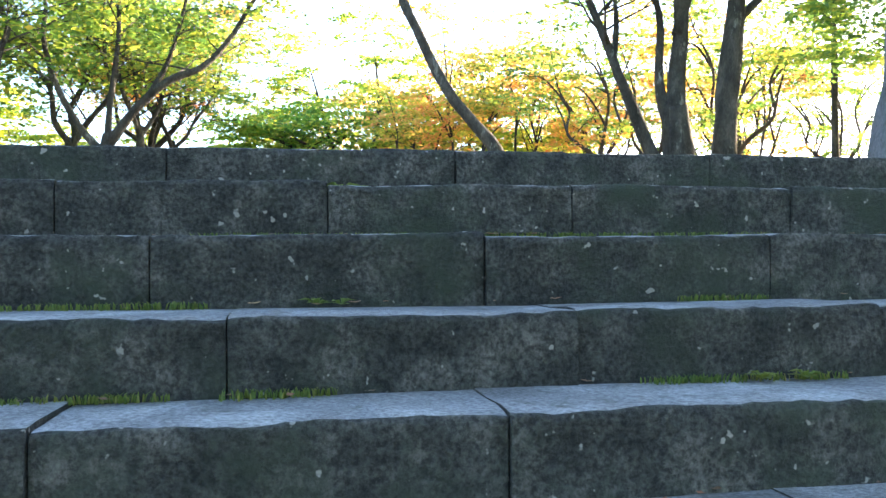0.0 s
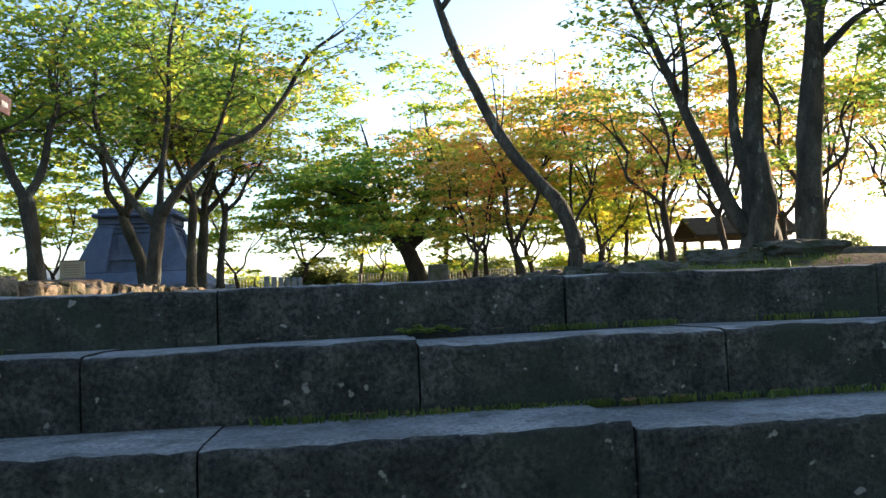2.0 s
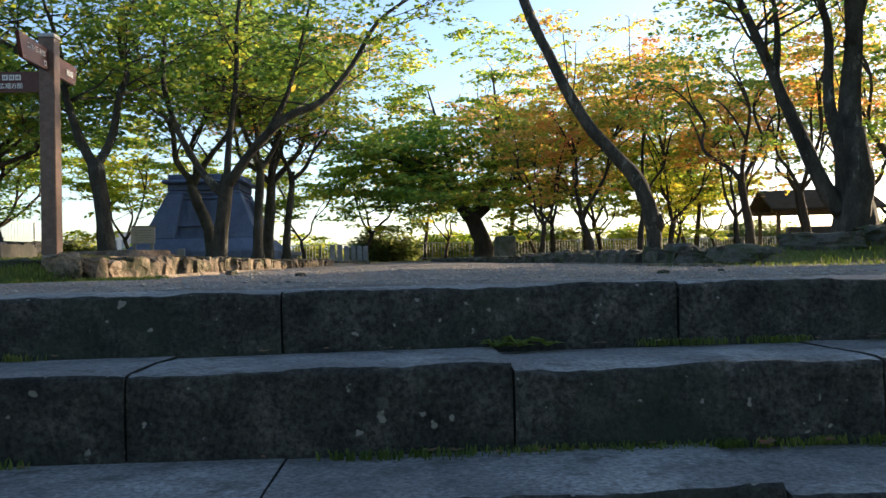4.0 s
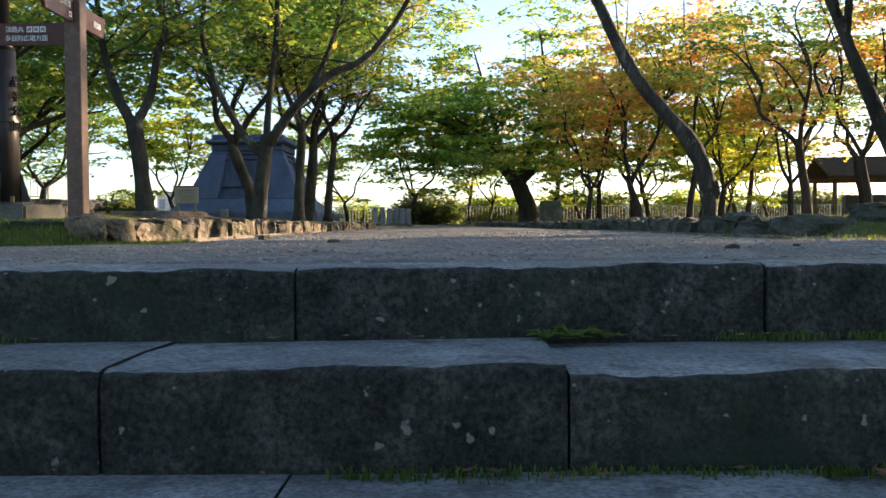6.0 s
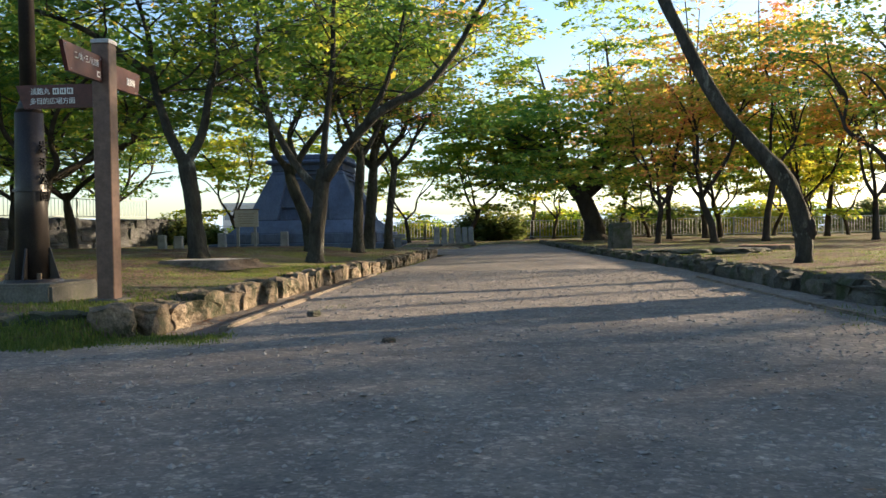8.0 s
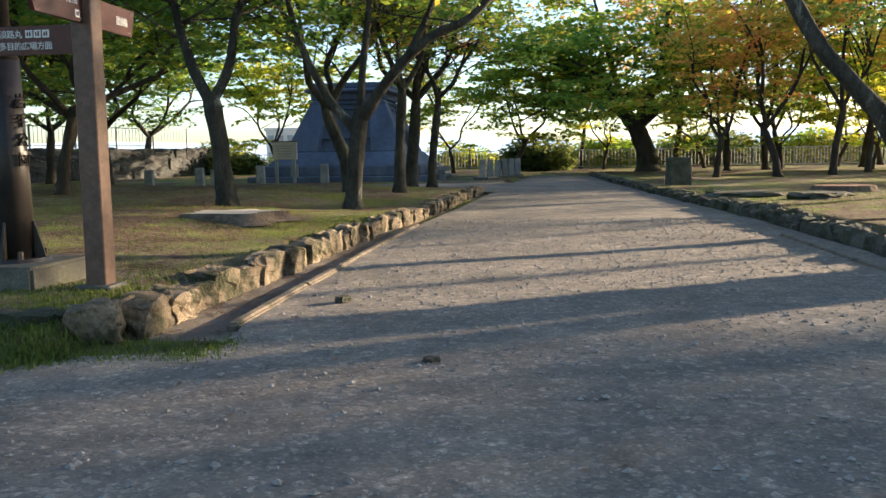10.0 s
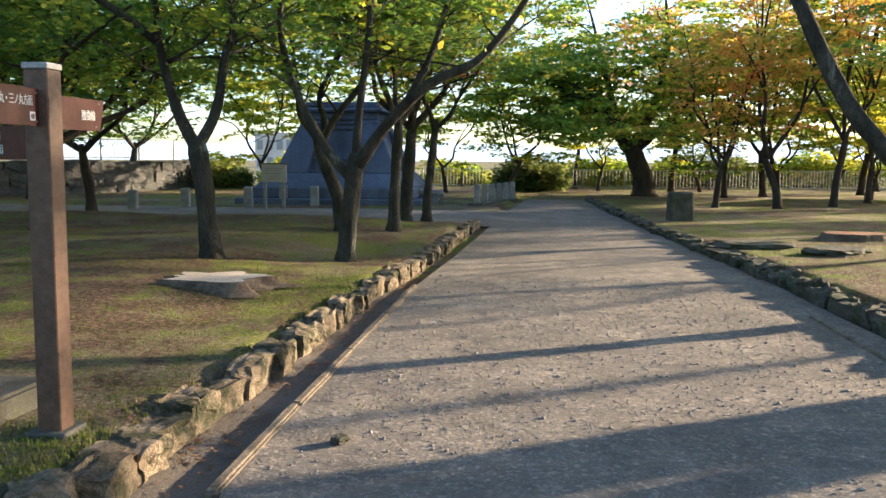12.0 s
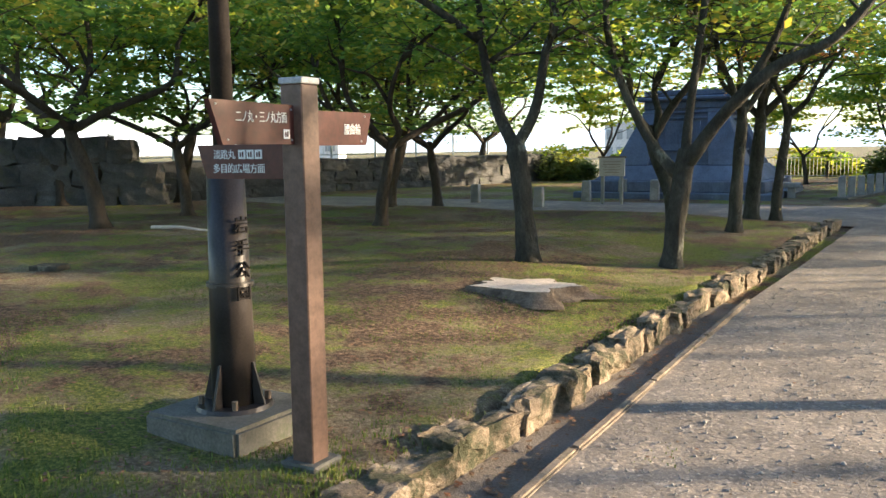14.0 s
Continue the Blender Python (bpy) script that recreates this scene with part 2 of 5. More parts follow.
LEAF_SHRUB = leaf_material("shrub_leaves", [(0.3, (0.08, 0.125, 0.05)), (0.55, (0.15, 0.195, 0.08)), (0.75, (0.26, 0.27, 0.12))], 0.9, 0.5)
LEAF_DARK = leaf_material("deep_green_leaves", [(0.3, (0.081, 0.176, 0.0405)), (0.5, (0.176, 0.284, 0.054)), (0.66, (0.365, 0.392, 0.0675)), (0.8, (0.459, 0.297, 0.081))], 0.5, 0.62)
GRASS = leaf_material("grass_blades", [(0.3, (0.05, 0.09, 0.02)), (0.6, (0.12, 0.16, 0.035)), (0.8, (0.22, 0.2, 0.07))], 1.5, 0.4)
FALLEN = leaf_material("fallen_leaves", [(0.3, (0.09, 0.055, 0.034)), (0.5, (0.19, 0.12, 0.07)), (0.68, (0.24, 0.10, 0.055)), (0.8, (0.34, 0.25, 0.14))], 4, 0.15)


# ---------- mesh helpers ----------
def mesh_of(name, verts, faces, material, smooth=False):
    me = bpy.data.meshes.new(name)
    me.from_pydata([tuple(v) for v in verts], [], [tuple(f) for f in faces])
    me.materials.append(material)
    if smooth:
        me.polygons.foreach_set("use_smooth", [True] * len(me.polygons))
    me.update()
    return me


def quads_mesh(name, co, material):
    """co: n x 4 x 3 array of separate quads."""
    n = len(co)
    me = bpy.data.meshes.new(name)
    me.vertices.add(n * 4)
    me.vertices.foreach_set("co", co.reshape(-1).astype(np.float32))
    me.loops.add(n * 4)
    me.loops.foreach_set("vertex_index", np.arange(n * 4, dtype=np.int32))
    me.polygons.add(n)
    me.polygons.foreach_set("loop_start", np.arange(0, n * 4, 4, dtype=np.int32))
    me.polygons.foreach_set("loop_total", np.full(n, 4, dtype=np.int32))
    me.materials.append(material)
    me.update(calc_edges=True)
    return me


def obj(name, mesh, parent=None, label=""):
    ob = new(name, mesh)
    ob.parent = parent
    if label:
        ob["label"] = label
    return ob


def bm_mesh(name, bm, material, smooth=False):
    me = bpy.data.meshes.new(name)
    bm.normal_update()
    bm.to_mesh(me)
    bm.free()
    me.materials.append(material)
    if smooth:
        me.polygons.foreach_set("use_smooth", [True] * len(me.polygons))
    return me


def part(name, bm, material, parent, label="", smooth=False):
    return obj(name, bm_mesh(name, bm, material, smooth), parent, label)


def thing(name, at, label, category, group="", kind="", turn=0.0):
    e = new(name)
    e.matrix_basis = pose(*at, 0, 0, turn)
    return tagged(e, label, category, group, kind)


def box(sx, sy, sz, at=(0, 0, 0), bevel=0.01, seg=1, bm=None, turn=None):
    """A bevelled box that stands on at."""
    tmp = bmesh.new()
    bmesh.ops.create_cube(tmp, size=1.0)
    bmesh.ops.scale(tmp, vec=(sx, sy, sz), verts=tmp.verts)
    if bevel:
        bmesh.ops.bevel(tmp, geom=tmp.edges[:], offset=bevel, segments=seg, affect='EDGES')
    if turn:
        bmesh.ops.transform(tmp, matrix=pose(0, 0, 0, *turn), verts=tmp.verts)
    bmesh.ops.translate(tmp, vec=(at[0], at[1], at[2] + sz / 2), verts=tmp.verts)
    if bm is None:
        return tmp
    me = bpy.data.meshes.new("t")
    tmp.to_mesh(me)
    bm.from_mesh(me)
    bpy.data.meshes.remove(me)
    tmp.free()
    return bm


def frustum(r0, r1, h, at=(0, 0, 0), sides=24, bevel=0.0):
    bm = bmesh.new()
    bmesh.ops.create_cone(bm, cap_ends=True, segments=sides, radius1=r0, radius2=r1, depth=h)
    bmesh.ops.translate(bm, vec=(at[0], at[1], at[2] + h / 2), verts=bm.verts)
    if bevel:
        rim = [e for e in bm.edges if abs(e.verts[0].co.z - e.verts[1].co.z) < 1e-5]
        bmesh.ops.bevel(bm, geom=rim, offset=bevel, segments=2, affect='EDGES')
    return bm


def taper_box(w0, d0, w1, d1, h, at=(0, 0, 0), bevel=0.02):
    """A block that narrows upwards."""
    bm = bmesh.new()
    bmesh.ops.create_cube(bm, size=1.0)
    for v in bm.verts:
        up = v.co.z > 0
        v.co = Vector(((w1 if up else w0) * v.co.x + at[0], (d1 if up else d0) * v.co.y + at[1], (h if up else 0) + at[2]))
    bmesh.ops.bevel(bm, geom=bm.edges[:], offset=bevel, segments=1, affect='EDGES')
    return bm


def rough_stone(sx, sy, sz, seed, cuts=3, rough=0.12, bevel=0.16):
    """A weathered stone: a subdivided block with its corners worn and its faces uneven; its foot at z = 0."""
    bm = bmesh.new()
    bmesh.ops.create_cube(bm, size=1.0)
    bmesh.ops.subdivide_edges(bm, edges=bm.edges[:], cuts=cuts, use_grid_fill=True)
    off = Vector((seed * 3.17, seed * 1.91, seed * 0.73))
    for v in bm.verts:
        c = v.co
        ball = c.normalized() * 0.62
        c = c.lerp(ball, bevel * 2)
        n = noise.noise_vector(c * 2.3 + off)
        n2 = noise.noise_vector(c * 6.0 + off)
        c = c + n * rough * 1.3 + n2 * rough * 0.6 + noise.noise_vector(c * 14.0 + off) * rough * 0.2
        v.co = Vector((c.x * sx, c.y * sy, (c.z + 0.5) * sz))
    return bm


def tube(points, radii, sides=8, verts=None, faces=None, wobble=0.0, seed=0):
    verts = [] if verts is None else verts
    faces = [] if faces is None else faces
    start = len(verts)
    pts = [Vector(p) for p in points]
    side = Vector((1, 0.13, 0.07))
    for i, p in enumerate(pts):
        d = (pts[min(i + 1, len(pts) - 1)] - pts[max(i - 1, 0)]).normalized()
        a = (side - d * side.dot(d)).normalized()
        b = d.cross(a)
        side = a
        for k in range(sides):
            w = 2 * math.pi * k / sides
            r = radii[i] * (1 + wobble * noise.noise(Vector((math.cos(w) * 1.3, math.sin(w) * 1.3, i * 0.55 + seed * 5.3))))
            verts.append(p + (a * math.cos(w) + b * math.sin(w)) * r)
    for i in range(len(pts) - 1):
        for k in range(sides):
            q = start + i * sides
            k2 = (k + 1) % sides
            faces.append((q + k, q + k2, q + sides + k2, q + sides + k))
    faces.append(tuple(start + (len(pts) - 1) * sides + k for k in range(sides)))
    faces.append(tuple(start + k for k in reversed(range(sides))))
    return verts, faces


def smooth_line(points, steps=4):
    """Catmull-Rom through the points."""
    p = [Vector(q) for q in points]
    p = [p[0] * 2 - p[1]] + p + [p[-1] * 2 - p[-2]]
    out = []
    for i in range(1, len(p) - 2):
        for s in range(steps):
            t = s / steps
            out.append(0.5 * ((2 * p[i]) + (p[i + 1] - p[i - 1]) * t + (2 * p[i - 1] - 5 * p[i] + 4 * p[i + 1] - p[i + 2]) * t * t
                              + (3 * p[i] - p[i - 1] - 3 * p[i + 1] + p[i + 2]) * t ** 3))
    out.append(p[-2])
    return out


# ---------- the lie of the land ----------
def lerp_table(v, table):
    return float(np.interp(v, [a for a, _ in table], [b for _, b in table]))


def kerb_left(y):
    return lerp_table(y, [(4.0, -1.95), (5.0, -1.95), (7.0, -1.88), (10.0, -1.84), (14.0, -1.66), (20.0, -1.47), (26.0, -1.3), (34.0, -0.9)])


def kerb_right(y):
    return lerp_table(y, [(5.0, 3.45), (6.2, 3.3), (8.0, 3.2), (11.5, 3.1), (14.0, 2.92), (18.0, 2.6), (26.0, 2.05), (34.0, 1.7)])


def smoothstep(a, b, v):
    t = min(1.0, max(0.0, (v - a) / (b - a)))
    return t * t * (3 - 2 * t)


def land(x, y):
    """Height of the ground sheet."""
    if y < 0.5:
        return max(-2.36, min(-0.3, y * 0.485 - 0.50))
    n = 0.05 * noise.noise(Vector((x * 0.35, y * 0.35, 0.3))) + 0.015 * noise.noise(Vector((x * 1.7, y * 1.7, 2.3)))
    if x < 0:
        rise = smoothstep(0.02, 0.2, kerb_left(max(y, 4.0)) - x) * smoothstep(3.1, 4.1, y) * (1 - smoothstep(19.0, 21.0, y))
        h = rise * (0.15 + 0.12 * smoothstep(0.5, 3.0, -1.7 - x) + n)
        gravel = smoothstep(20.0, 20.8, y) * (1 - smoothstep(25.6, 26.4, y))
        far = smoothstep(26.0, 27.0, y) * (0.04 + n)
        h = max(h, far) - 0.05 * gravel - 0.05 * (1 - smoothstep(3.0, 3.6, y))
        if kerb_left(max(y, 4)) - 0.03 < x and 3.9 < y:
            h = -0.05
        if y <= 3.9 and x > -1.25:
            h = -0.05
    else:
        rise = smoothstep(0.02, 0.4, x - kerb_right(max(y, 5.0))) * smoothstep(3.8, 5.6, y)
        h = rise * ((0.13 + 0.05 * smoothstep(0.4, 3.0, x - 3.2)) * (1 - 0.9 * smoothstep(12, 21, y)) + n) - 0.05 * (1 - rise)
        if y > 33:
            h = max(h, smoothstep(33, 35, y) * 0.06)
    if y > 33 and h < 0:
        h = lerp_table(y, [(33, h), (34.5, 0.03)])
    far_drop = smoothstep(52, 90, math.hypot(x, y - 10))
    return h - 9.0 * far_drop


def grid_sheet(name, xs, ys, height, material):
    verts = [(x, y, height(x, y)) for y in ys for x in xs]
    w = len(xs)
    faces = [(j * w + i, j * w + i + 1, (j + 1) * w + i + 1, (j + 1) * w + i) for j in range(len(ys) - 1) for i in range(w - 1)]
    return mesh_of(name, verts, faces, material, True)


def axis(*stretches):
    out = []
    for a, b, step in stretches:
        out += list(np.arange(a, b, step))
    return out


xs = axis((-3000, -300, 900), (-300, -60, 40), (-60, -24, 4), (-24, -7, 0.7), (-7, -2.4, 0.25), (-2.4, 0, 0.1), (0, 2.0, 0.5), (2.0, 5.5, 0.12), (5.5, 10, 0.3), (10, 30, 0.9), (30, 60, 5), (60, 300, 40), (300, 3001, 900))
ys = axis((-3000, -300, 900), (-300, -40, 40), (-40, -6, 4), (-6, 0, 1), (0, 0.4, 0.2), (0.4, 12, 0.15), (12, 28, 0.3), (28, 46, 0.7), (46, 100, 4), (100, 300, 40), (300, 3001, 900))
ground = obj("ground", grid_sheet("ground", xs, ys, land, LAWN))
tagged(ground, "worn grass lawn with bare brown earth patches", "lawn", kind="structure")


def gravel_height(x, y):
    return 0.012 * noise.noise(Vector((x * 0.9, y * 0.9, 4.0))) + 0.005 * noise.noise(Vector((x * 5, y * 5, 1.0))) - 0.004 + 0.010 * (1 - smoothstep(0.45, 1.2, y)) - (0.03 if y < 0.45 else 0.0)


def ribbon(name, rows, material):
    """A sheet between pairs of edge points, each row divided evenly."""
    verts, faces, w = [], [], len(rows[0])
    for r in rows:
        verts += r
    for j in range(len(rows) - 1):
        for i in range(w - 1):
            faces.append((j * w + i, j * w + i + 1, (j + 1) * w + i + 1, (j + 1) * w + i))
    return mesh_of(name, verts, faces, material, True)


def main_path_rows():
    rows = []
    for y in axis((0.42, 12, 0.12), (12, 36.2, 0.3)):
        wave = 0.08 * noise.noise(Vector((y * 1.3, 0, 0)))
        l = -1.45 + 0.03 * noise.noise(Vector((y * 2, 0, 5))) if 4.3 < y < 8.0 else kerb_left(max(4, y)) + 0.34 if y > 4.3 else lerp_table(y, [(0.42, -9), (2.6, -9), (3.2, -3.0), (3.9, -1.35), (4.3, -1.42)]) + wave
        r = kerb_right(max(5, y)) - 0.12 if y > 6.2 else lerp_table(y, [(0.4, 10), (3.3, 10), (4.2, 5.2), (5.2, 3.6), (6.2, 3.05)]) - wave
        if y > 34:
            r = lerp_table(y, [(34, kerb_right(34)), (36.2, 6)])
            l = lerp_table(y, [(34, kerb_left(34)), (36.2, -6)])
        rows.append([(l + (r - l) * i / 40, y, gravel_height(l + (r - l) * i / 40, y)) for i in range(41)])
    return rows


def side_path_rows():
    rows = []
    for x in axis((-24, -0.75, 0.4)):
        a = 20.3 + 0.25 * noise.noise(Vector((x * 0.7, 3, 0))) + 0.03 * abs(x)
        b = 26.1 + 0.2 * noise.noise(Vector((x * 0.7, 7, 0))) + 0.04 * abs(x)
        rows.append([(x, b + (a - b) * i / 12, gravel_height(x, a) + 0.004) for i in range(13)])
    return rows


path = obj("path", ribbon("path", main_path_rows(), GRAVEL))
tagged(path, "grey-brown gravel walk with scattered pebbles", "path", kind="structure")
side_path = obj("side_path", ribbon("side_path", side_path_rows(), GRAVEL))
tagged(side_path, "gravel cross path before the monument", "path", kind="structure")


def outline_plate(points, thick):
    """A plate cut to an outline in x, z; its front at y = 0, its back at y = thick."""
    bm = bmesh.new()
    fr = [bm.verts.new((x, 0, z)) for x, z in points]
    bk = [bm.verts.new((x, thick, z)) for x, z in points]
    bm.faces.new(fr)
    bm.faces.new(bk[::-1])
    for k in range(len(points)):
        k2 = (k + 1) % len(points)
        bm.faces.new((fr[k2], fr[k], bk[k], bk[k2]))
    bmesh.ops.recalc_face_normals(bm, faces=bm.faces[:])
    return bm


# ---------- trees ----------
class Growth:
    """Collects the wood and the leaves of one tree."""

    def __init__(self, seed):
        self.rnd = random.Random(seed)
        self.tv, self.tf = [], []
        self.sprays, self.count = [], 0

    def twig(self, p, d, length, r, level, lean=0.0):
        rnd = self.rnd
        pts, rad = [p], [r]
        n = 4 - level
        for i in range(n):
            d = (d + Vector((rnd.uniform(-1, 1), rnd.uniform(-1, 1), rnd.uniform(-0.6, 0.6) + lean)) * 0.28).normalized()
            p = p + d * length / n
            pts.append(p)
            rad.append(r * (1 - 0.75 * (i + 1) / n))
        tube(pts, rad, 4 if level == 0 else 3, self.tv, self.tf)
        if level < 2:
            for i in range(2 - level, n + 1):
                for _ in range(2 if level == 0 else 1):
                    if rnd.random() < (0.62 if level else 0.12):
                        continue
                    a = rnd.uniform(0, 6.283)
                    out = Vector((math.cos(a), math.sin(a), rnd.uniform(-0.12, 0.3)))
                    self.twig(pts[i], (d * 0.5 + out).normalized(), length * rnd.uniform(0.45, 0.7), rad[i] * 0.8 + 0.002, level + 1, lean * 0.4)
        if level >= 1:
            self.count = self.count % 3 + 1
            if self.count < 3:
                self.sprays.append(pts[-1])


def leaf_quads(sprays, per, size, spread, flat, seed):
    """Leaves in flattened sprays round the twig ends."""
    rng = np.random.default_rng(seed)
    c = np.repeat(np.array([tuple(s) for s in sprays]), per, axis=0)
    n = len(c)
    r = np.sqrt(rng.random(n)) * spread * np.repeat(rng.uniform(0.6, 1.25, len(sprays)), per)
    a = rng.random(n) * 2 * math.pi
    tilt = np.repeat(rng.normal(0, 0.16, (len(sprays), 2)), per, axis=0)
    dx, dy = np.cos(a) * r, np.sin(a) * r
    dz = dx * tilt[:, 0] + dy * tilt[:, 1] - 0.18 * r * r / spread + rng.normal(0, flat, n)
    c = c + np.stack([dx, dy, dz], 1)
    u = rng.normal(0, 1, (n, 3)) * (1, 1, 0.22)
    u /= np.linalg.norm(u, axis=1, keepdims=True)
    w = rng.normal(0, 1, (n, 3)) * (1, 1, 0.34)
    w -= u * (u * w).sum(1, keepdims=True)
    w /= np.linalg.norm(w, axis=1, keepdims=True)
    s = (size * rng.uniform(0.6, 1.3, n))[:, None]
    return np.stack([c - u * s * 0.6, c + w * s * 0.32 - u * s * 0.12, c + u * s * 0.6, c - w * s * 0.32 - u * s * 0.12], 1)


def make_tree(at, trunk, radii, limbs, seed, leaf, label, per=17, size=0.108, spread=0.5, reach=1.5, bark=None, turn=0.0, group="", sprout=3, name="maple_tree", lift=0.08, trunk_sprouts=0, low=0.35):
    """trunk: points from the root up. limbs: (points, start radius, end radius). Twigs and leaves grow from the outer part of every limb."""
    bark = bark or BARK
    root = thing(name, (at[0], at[1], land(*at) - 0.03), label, "tree", group, turn=turn)
    g = Growth(seed)
    line = smooth_line(trunk, 4)
    rr = np.interp(np.linspace(0, 1, len(line)), np.linspace(0, 1, len(radii)), radii)
    rr[0] *= 1.3
    v, f = tube(line, rr, 12, wobble=0.22, seed=seed)
    obj("trunk", mesh_of("trunk", v, f, bark, True), root)
    ends = [(line, rr, 0.75)] if trunk_sprouts else []
    for points, r0, r1 in limbs:
        ln = smooth_line(points, 4)
        lr = np.linspace(r0, r1, len(ln))
        v, f = tube(ln, lr, 9, wobble=0.2, seed=seed + 1)
        obj("limb", mesh_of("limb", v, f, bark, True), root)
        ends.append((ln, lr, low))
    for ln, lr, first in ends:
        n = len(ln)
        count = sprout * (3 if n > 16 else 2)
        for k in range(count):
            i = min(n - 1, int(n * (first + (1 - first) * (k + g.rnd.random()) / count)))
            for _ in range(1):
                d = (ln[i] - ln[i - 1]).normalized()
                a = g.rnd.uniform(0, 6.283)
                out = Vector((math.cos(a), math.sin(a), g.rnd.uniform(-0.1, 0.5)))
                g.twig(ln[i], (d * 0.35 + out).normalized(), reach * g.rnd.uniform(0.6, 1.15), max(0.008, lr[i] * 0.42), 0, lift)
    tagged(obj("branchwork", mesh_of("branchwork", g.tv, g.tf, bark, True), root), kind="stuff")
    me = quads_mesh("crown", leaf_quads(g.sprays, int(per * 1.45), size, spread, 0.024, seed), leaf)
    tagged(obj("crown", me, root), kind="stuff")
    return root


def fork_limbs(base, h, width, n, seed, r):
    """Limbs of an ordinary tree that fan out from a fork."""
    rnd = random.Random(seed)
    out = []
    for i in range(n):
        a = 6.283 * (i + rnd.uniform(-0.25, 0.25)) / n
        w = width * rnd.uniform(0.55, 1.1)
        top = h * rnd.uniform(0.75, 1.05)
        b = Vector(base)
        c, s = math.cos(a), math.sin(a)
        line = [b]
        for u, v in ((0.25, 0.12), (0.5, 0.28), (0.65, 0.5), (0.9, 0.75), (1.1, 1.0)):
            k = 0.16 * w * (u > 0.3)
            line.append(b + Vector((c * w * u + rnd.uniform(-k, k), s * w * u + rnd.uniform(-k, k), top * v * rnd.uniform(0.9, 1.1))))
        out.append((line, r, 0.014))
        for j in (2, 3):
            q = line[j]
            a2 = a + rnd.choice((-1, 1)) * rnd.uniform(0.5, 1.3)
            l2 = w * rnd.uniform(0.5, 0.9)
            d2 = Vector((math.cos(a2), math.sin(a2), 0))
            out.append(([q, q + d2 * l2 * 0.35 + Vector((0, 0, top * 0.16)), q + d2 * l2 * 0.7 + Vector((0, 0, top * rnd.uniform(0.18, 0.3))),
                         q + d2 * l2 + Vector((0, 0, top * rnd.uniform(0.2, 0.45)))], r * 0.55, 0.011))
    return out


# the maple with the lichen-spotted trunk beside the walk
make_tree((-2.62, 12.15), [(0, 0, 0), (0.05, 0, 0.6), (0.12, 0, 1.2), (0.16, 0.02, 1.5)], [0.14, 0.125, 0.125, 0.10],
          [([(0.08, 0, 1.15), (-0.35, 0.1, 1.65), (-0.75, 0.2, 2.4), (-0.95, 0.2, 3.2), (-1.0, 0.5, 4.0), (-1.5, 0.9, 4.9)], 0.075, 0.02),
           ([(0.14, 0, 1.3), (0.18, 0.1, 2.1), (0.32, 0.1, 3.2), (0.3, 0.4, 4.3), (0.5, 0.6, 5.6)], 0.065, 0.02),
           ([(0.15, 0, 1.3), (0.65, -0.1, 1.95), (1.2, -0.2, 2.42), (1.8, -0.2, 2.7), (2.3, -0.1, 3.3), (2.75, 0.1, 4.1), (3.4, 0.2, 4.6)], 0.09, 0.022),
           ([(0.85, -0.1, 2.15), (1.15, 0.1, 2.8), (1.35, 0.2, 3.5), (1.6, 0.3, 4.6)], 0.06, 0.018)],
          11, LEAF_GREEN, "maple with lichen-spotted grey trunk and green turning leaves", sprout=3, reach=1.4, per=18)
# the forked maple nearer the sign
make_tree((-4.16, 11.2), [(0, 0, 0), (-0.06, 0, 0.7), (-0.14, 0, 1.35), (-0.18, 0, 1.55)], [0.14, 0.12, 0.125, 0.10],
          [([(-0.15, 0, 1.4), (-0.42, 0, 1.95), (-0.66, 0.1, 2.7), (-0.8, 0.2, 3.5), (-1.3, 0.4, 4.8)], 0.085, 0.02),
           ([(-0.15, 0, 1.45), (0.06, 0.1, 1.9), (0.2, 0.1, 2.6), (0.3, 0.2, 3.0), (0.15, 0.3, 3.6), (0.6, 0.5, 4.8)], 0.075, 0.02),
           ([(-0.7, 0.1, 2.8), (-1.5, -0.3, 3.4), (-2.5, -0.6, 3.8)], 0.06, 0.02)],
          12, LEAF_GREEN, "forked maple with grey bark and green leaves on the lawn", sprout=4, reach=1.6, per=18)
# the bent, bare-trunked maple on the far lawn
bent = make_tree((4.12, 9.95), [(0.06, 0, 0), (0.04, 0, 0.5), (-0.08, 0, 0.9), (-0.26, 0, 1.2), (-0.62, 0.03, 1.62), (-0.98, 0.08, 2.1), (-1.42, 0.14, 3.0), (-1.76, 0.2, 3.8), (-2.2, 0.3, 5.4)],
          [0.105, 0.122, 0.112, 0.105, 0.098, 0.088, 0.078, 0.07, 0.04],
          [([(-1.9, 0.2, 4.2), (-1.3, 0.3, 5.0), (-0.8, 0.4, 5.8)], 0.05, 0.015), ([(-2.2, 0.3, 5.3), (-2.9, 0.2, 6.0), (-3.2, 0.2, 6.8)], 0.045, 0.015),
           ([(-2.1, 0.3, 5.0), (-2.0, 0.9, 5.8), (-1.8, 1.4, 6.4)], 0.045, 0.015)],
          13, LEAF_AUTUMN, "bent leaning maple with bare grey trunk and burl at its foot", sprout=2, reach=1.2)
burl = part("burl", rough_stone(0.15, 0.18, 0.24, 4.2, 5, 0.14, 0.3), BARK_DARK, bent, "knobbly burl", True)
burl.location = (0.10, -0.03, 0.34)
